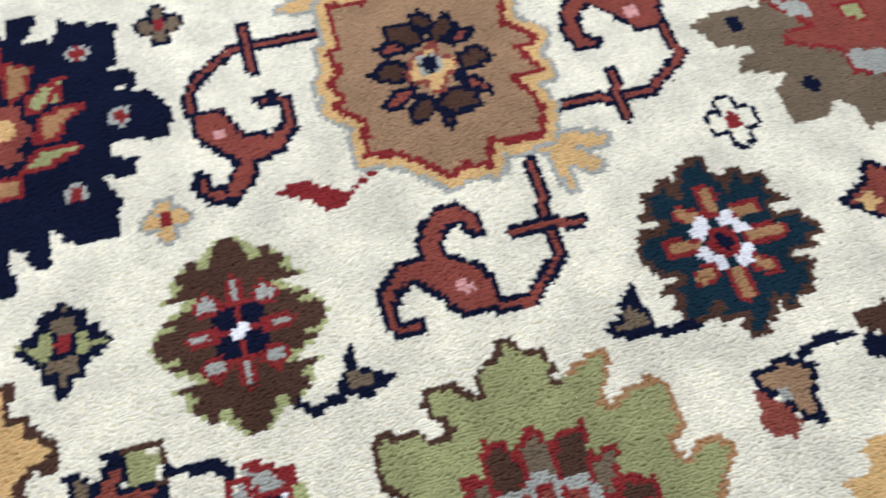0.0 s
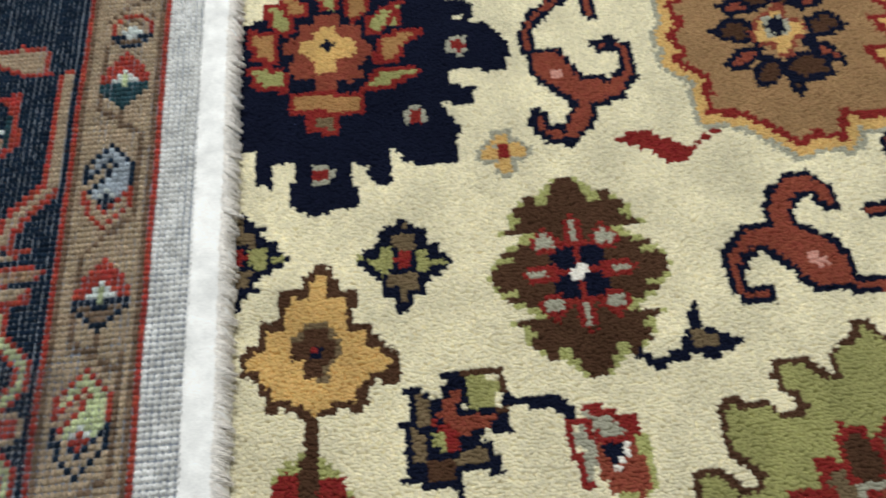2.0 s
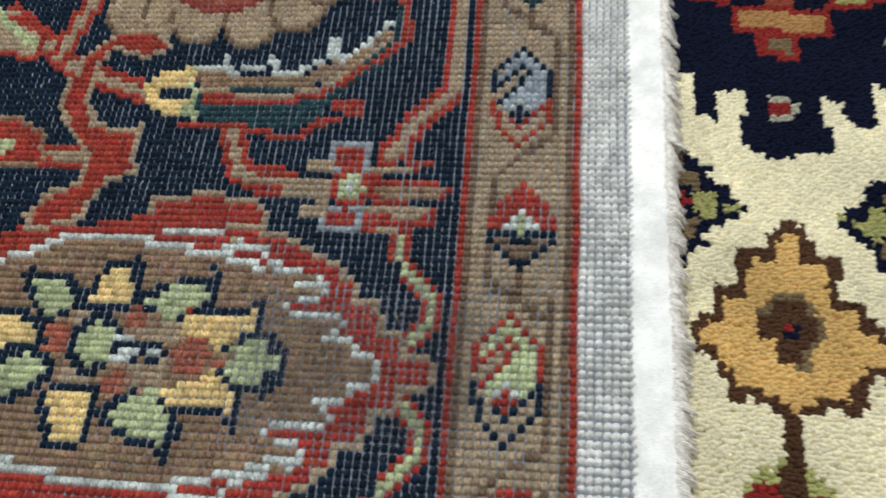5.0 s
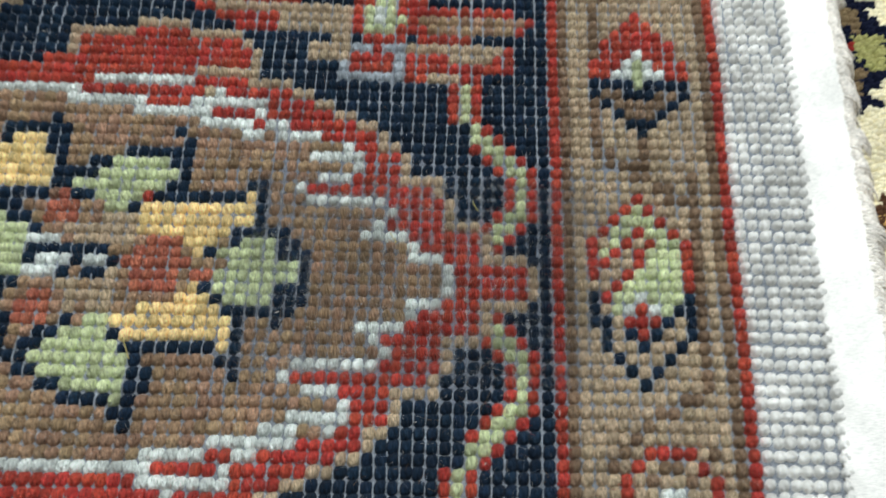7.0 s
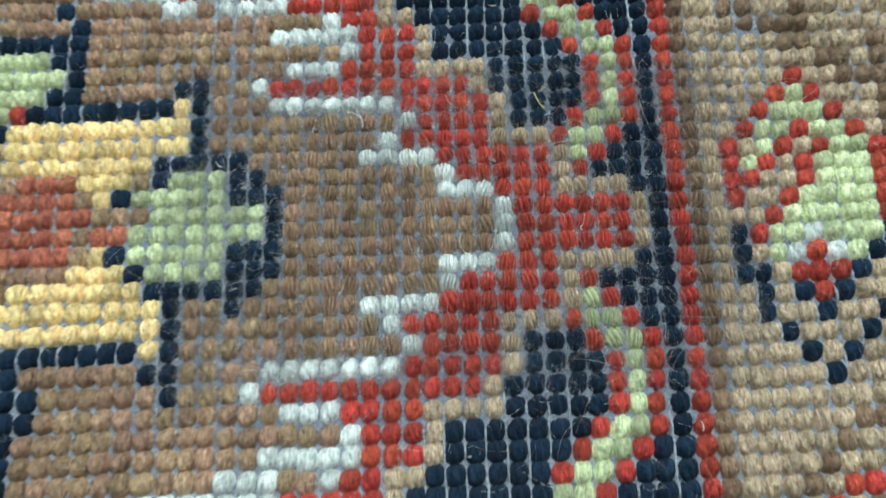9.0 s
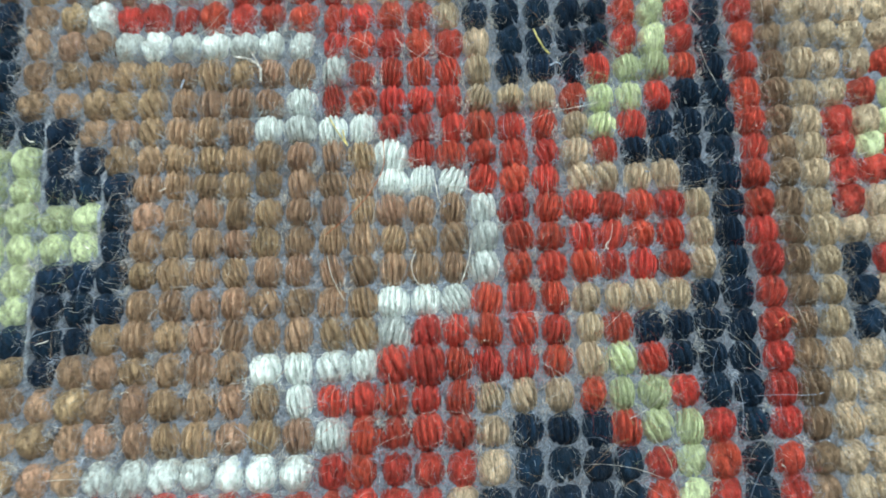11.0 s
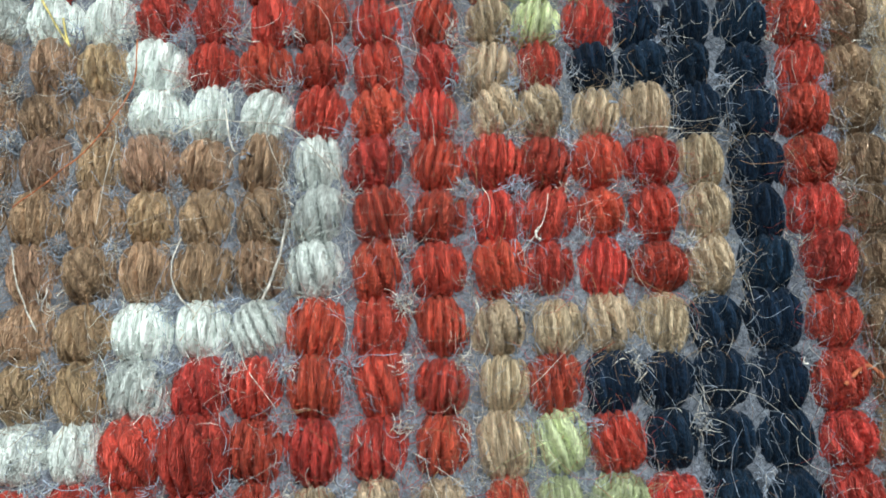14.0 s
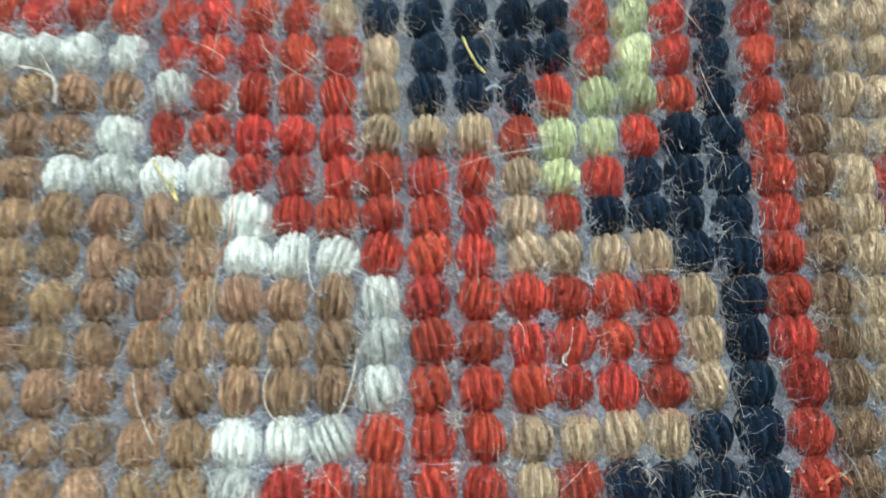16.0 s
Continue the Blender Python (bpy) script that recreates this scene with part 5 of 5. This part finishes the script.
x, y = knot_places(cols, rows_, rng)
web = yarns == "w"
wide = rng.normal(0.535, 0.03, len(cols)) - 0.045 * web
tall = rng.normal(0.62, 0.03, len(cols)) - 0.10 * web
high = rng.normal(0.0036, 0.00025, len(cols))
seen_part = (rows_ > -25) & (rows_ < 93) & (cols > -79)
close = seen_part & (cols > -36) & (rows_ > -20) & (rows_ < 24)
kind_of = rng.integers(0, 4, len(cols))
pads = [(close & (kind_of == s), barrel(13, 7, (3, 2, 3, 2)[s], 0.7 + 0.35 * s, 0.44, np.random.default_rng(60 + s), 0.66, 0.85, 2.1), "rows of tight wool knots") for s in range(4)]
pads += [(seen_part & ~close, barrel(6, 6, 0, 0.1, 0.36, None, 0.7, 0, 2.0), "rows of tight wool knots"), (~seen_part, barrel(4, 4, 0, 0.1, 0.3), "rows of tight wool knots at the edges")]
for zone, pad, label in pads:
    zone = zone & ~lone
    mesh = pad_field("weave", np.stack([x, y, np.full(len(x), Z_BACK - 0.0032)], 1)[zone], np.stack([PX * wide, PY * tall, high], 1)[zone], yarns[zone], KNOT_MATS, pad, rng.normal(0, 0.06, int(zone.sum())))
    tagged(mesh_object("weave", mesh, turned, label), kind="stuff")

shapes = [barrel(33, 10, (4, 5, 4, 6, 5)[s % 5], (0.25, -0.4, 0.8, 0.5, -0.2, 1.0, 0.1, 0.6, -0.7, 0.4)[s], 0.44, np.random.default_rng(s), 0.62, 0.85, 2.1) for s in range(10)]
cache = {}
for k in np.flatnonzero(lone):
    s = int(rng.integers(10))
    key = (yarns[k], s)
    if key not in cache:
        cache[key] = raw_mesh("knot", shapes[s][0] * (PX * (0.52 if yarns[k] in "BT" else 0.535), PY * 0.61, 0.0037), shapes[s][1], [KNOT_MATS[yarns[k]]])
    ob = mesh_object("knot", cache[key], turned)
    grow = rng.normal(1.0, 0.07, 3)
    if rows_[k] == -4 and cols[k] in (-4, -3):
        grow = grow * 1.28  # a knot tied with too much yarn
    ob.matrix_world = pose(x[k], y[k], Z_BACK - 0.0033, 0, 0, rng.normal(0, 6)) @ Matrix.Diagonal((*grow, 1))

# loose wool: short fuzz in the colour of its knot, lint of the weft, and a few long stray hairs
FLUFF_KEYS = list(KNOT_MATS) + ["pale", "warm", "blue", "haze"]
FLUFF_MATS = list(KNOT_MATS.values()) + [FLUFF_PALE, FLUFF_WARM, FLUFF_BLUE, WARP]


def fuzz(count, cr, rr, length, radius, curl, own, seed, lift):
    g = np.random.default_rng(seed)
    c, r = g.uniform(*cr, count), g.uniform(*rr, count)
    start = np.stack([X0 + PX * c, Y0 + PY * r, Z_BACK + g.uniform(-0.0012, lift, count)], 1)
    ang = g.uniform(0, 2 * math.pi, count)
    way = np.stack([np.cos(ang), np.sin(ang), g.uniform(-0.1, 0.35, count)], 1)
    index = []
    for a, b in zip(np.rint(c).astype(int), np.rint(r).astype(int)):
        if g.random() < own:
            index.append(FLUFF_KEYS.index(back.yarn[b - back.r0, a - back.c0]))
        else:
            index.append(FLUFF_KEYS.index(("pale", "warm", "blue")[int(g.choice(3, p=(0.5, 0.3, 0.2)))]))
    return hairs("fluff", start, way, g.uniform(*length, count), g.uniform(*radius, count), np.full(count, curl), FLUFF_MATS, np.array(index), g, 5)


for args in ((30000, (-18, 12), (-8, 9), (0.0010, 0.0038), (0.000010, 0.000022), 0.5, 0.85, 21, 0.0002),
             (230, (-22, 14), (-14, 13), (0.004, 0.012), (0.000025, 0.00005), 0.22, 0.3, 22, 0.0004),
             (9000, (-60, 29), (-20, 50), (0.002, 0.006), (0.00002, 0.00004), 0.35, 0.6, 23, 0.0003)):
    ob = mesh_object("fluff", fuzz(*args), turned, "loose wool fibres and lint")
    tagged(ob, kind="stuff")


# grey haze of cotton fibres in the gaps between the columns
def haze(count, seed):
    g = np.random.default_rng(seed)
    c, r = g.integers(-18, 12, count) - 0.5 + g.normal(0, 0.10, count), g.uniform(-8.5, 9, count)
    wob = np.array([sway(a, b) for a, b in zip(c, r)])
    start = np.stack([X0 + PX * (c + wob), Y0 + PY * r, Z_BACK + g.uniform(-0.0020, -0.0002, count)], 1)
    way = np.stack([g.normal(0, 0.45, count), g.normal(0, 1, count), g.normal(0.1, 0.4, count)], 1)
    pick = g.choice([FLUFF_KEYS.index("blue"), FLUFF_KEYS.index("haze"), FLUFF_KEYS.index("pale")], count, p=(0.25, 0.6, 0.15))
    return hairs("fluff", start, way, g.uniform(0.0008, 0.0026, count), g.uniform(0.000016, 0.00003, count), np.full(count, 0.4), FLUFF_MATS, pick, g, 4)


tagged(mesh_object("fluff", haze(12000, 41), turned, "grey cotton fibres between the knots"), kind="stuff")


# bluish tufts of weft that poke out at the corners between knots
def lint(count, seed):
    g = np.random.default_rng(seed)
    c, r = g.integers(-17, 12, count) + 0.5, g.integers(-8, 9, count) + 0.5
    bare = np.array([back.yarn[b - back.r0, a - back.c0] == "N" for a, b in zip(np.ceil(c).astype(int), np.ceil(r).astype(int))]) & (g.random(count) < 0.7)
    c, r = c[~bare], r[~bare]
    count, each = len(c), 16
    start = np.repeat(np.stack([X0 + PX * c, Y0 + PY * r, np.full(count, Z_BACK - 0.0012)], 1), each, 0) + g.normal(0, 0.0004, (count * each, 3)) * (1, 1, 0.6)
    way = g.normal(0, 1, (count * each, 3)) + (0, 0, 0.2)
    pick = np.repeat(g.choice([FLUFF_KEYS.index("blue"), FLUFF_KEYS.index("haze"), FLUFF_KEYS.index("pale")], count, p=(0.45, 0.35, 0.2)), each)
    return hairs("fluff", start, way, g.uniform(0.0006, 0.0016, count * each), g.uniform(0.00003, 0.00007, count * each), np.full(count * each, 0.5), FLUFF_MATS, pick, g, 4)


tagged(mesh_object("fluff", lint(700, 31), turned, "bluish lint of the cotton weft"), kind="stuff")


# bright flecks of lint caught on the far part of the back
def flecks(count, seed):
    g = np.random.default_rng(seed)
    start = np.stack([X0 + PX * g.uniform(-70, 29, count), Y0 + PY * g.uniform(-18, 75, count), Z_BACK + g.uniform(-0.0006, 0.0001, count)], 1)
    way = np.stack([g.normal(0, 1, count), g.normal(0, 1, count), g.normal(0, 0.15, count)], 1)
    pick = g.choice([FLUFF_KEYS.index("blue"), FLUFF_KEYS.index("pale")], count, p=(0.25, 0.75))
    return hairs("fluff", start, way, g.uniform(0.0006, 0.0026, count), g.uniform(0.00008, 0.00022, count), np.full(count, 0.5), FLUFF_MATS, pick, g, 4)


tagged(mesh_object("fluff", flecks(420, 51), turned, "bright flecks of lint"), kind="stuff")


# single loose threads lying across the knots: way points in knots, radius in metres
def thread(name, pts, radius, material, label):
    pts = [Vector((X0 + PX * c, Y0 + PY * r, Z_BACK + 0.00025)) for c, r in pts]
    line = [pts[0]]
    for k in range(len(pts) - 1):
        p0, p1, p2, p3 = pts[max(k - 1, 0)], pts[k], pts[k + 1], pts[min(k + 2, len(pts) - 1)]
        for s in range(1, 7):
            f = s / 6
            line.append(0.5 * ((2 * p1) + (p2 - p0) * f + (2 * p0 - 5 * p1 + 4 * p2 - p3) * f * f + (3 * p1 - p0 - 3 * p2 + p3) * f ** 3))
    verts, faces = [], []
    for k, p in enumerate(line):
        way = (line[min(k + 1, len(line) - 1)] - line[max(k - 1, 0)]).normalized()
        side = Vector((-way.y, way.x, 0))
        lift = 0.0003 * noise.noise((p.x * 900, p.y * 900, 2))
        thick = radius * (1 + 0.35 * noise.noise((p.x * 1500, p.y * 1500, 5)))
        for a in range(5):
            t = a * 1.2566
            verts.append(p + side * (thick * math.cos(t)) + Vector((0, 0, lift + thick * math.sin(t))))
    for k in range(len(line) - 1):
        for a in range(5):
            b = (a + 1) % 5
            faces.append((5 * k + a, 5 * k + b, 5 * k + 5 + b, 5 * k + 5 + a))
    mesh_object(name, raw_mesh(name, [tuple(v) for v in verts], faces, [material]), turned, label)


STRAND = wool("orange_fibre", (0.55, 0.16, 0.07), 0.5)
STRAW = wool("straw_fibre", (0.66, 0.56, 0.20), 0.5)
for pts, radius, material, label in (
    ([(-4.25, 3.25), (-4.25, 2.39), (-4.66, 1.56), (-5.41, 0.75), (-6.12, 0.17)], 0.00006, STRAND, "orange hair"),
    ([(-1.48, -0.08), (-1.58, -0.66), (-1.73, -1.14), (-1.86, -1.44)], 0.00011, FLUFF_PALE, "white cotton thread end"),
    ([(-3.25, -0.4), (-3.4, -0.83), (-3.28, -1.3), (-2.93, -1.68)], 0.00006, FLUFF_PALE, "pale hair"),
    ([(-6.05, -0.51), (-5.89, -1.17), (-5.5, -1.91)], 0.00006, FLUFF_PALE, "pale hair"),
    ([(-9.19, 6.23), (-8.68, 6.14), (-8.33, 5.84), (-8.3, 5.36)], 0.00020, FLUFF_PALE, "white cotton thread end"),
    ([(0.89, 7.06), (1.14, 6.45), (1.4, 6.16)], 0.00014, STRAW, "straw fibre"),
    ([(-6.01, 4.03), (-5.7, 3.5), (-5.41, 3.08), (-5.5, 3.3), (-5.57, 3.62)], 0.00009, STRAW, "straw fibre"),
    ([(-8.76, 6.59), (-8.26, 5.77)], 0.00010, FLUFF_PALE, "white cotton thread end"),
    ([(-26.9, -5.3), (-26.1, -7.0)], 0.00022, STRAW, "straw fibre"),
    ([(-3.57, 1.38), (-2.9, 1.69), (-2.21, 1.65), (-1.4, 1.5), (-0.6, 0.6)], 0.00005, FLUFF_PALE, "pale hair"),
    ([(-2.6, 1.9), (-2.5, 1.3), (-2.4, 1.1)], 0.00007, FLUFF_PALE, "pale hair"),
    ([(7.9, -3.0), (8.3, -2.7), (8.6, -2.9)], 0.00016, STRAND, "orange hair"),
):
    thread("loose_thread", pts, radius, material, label)
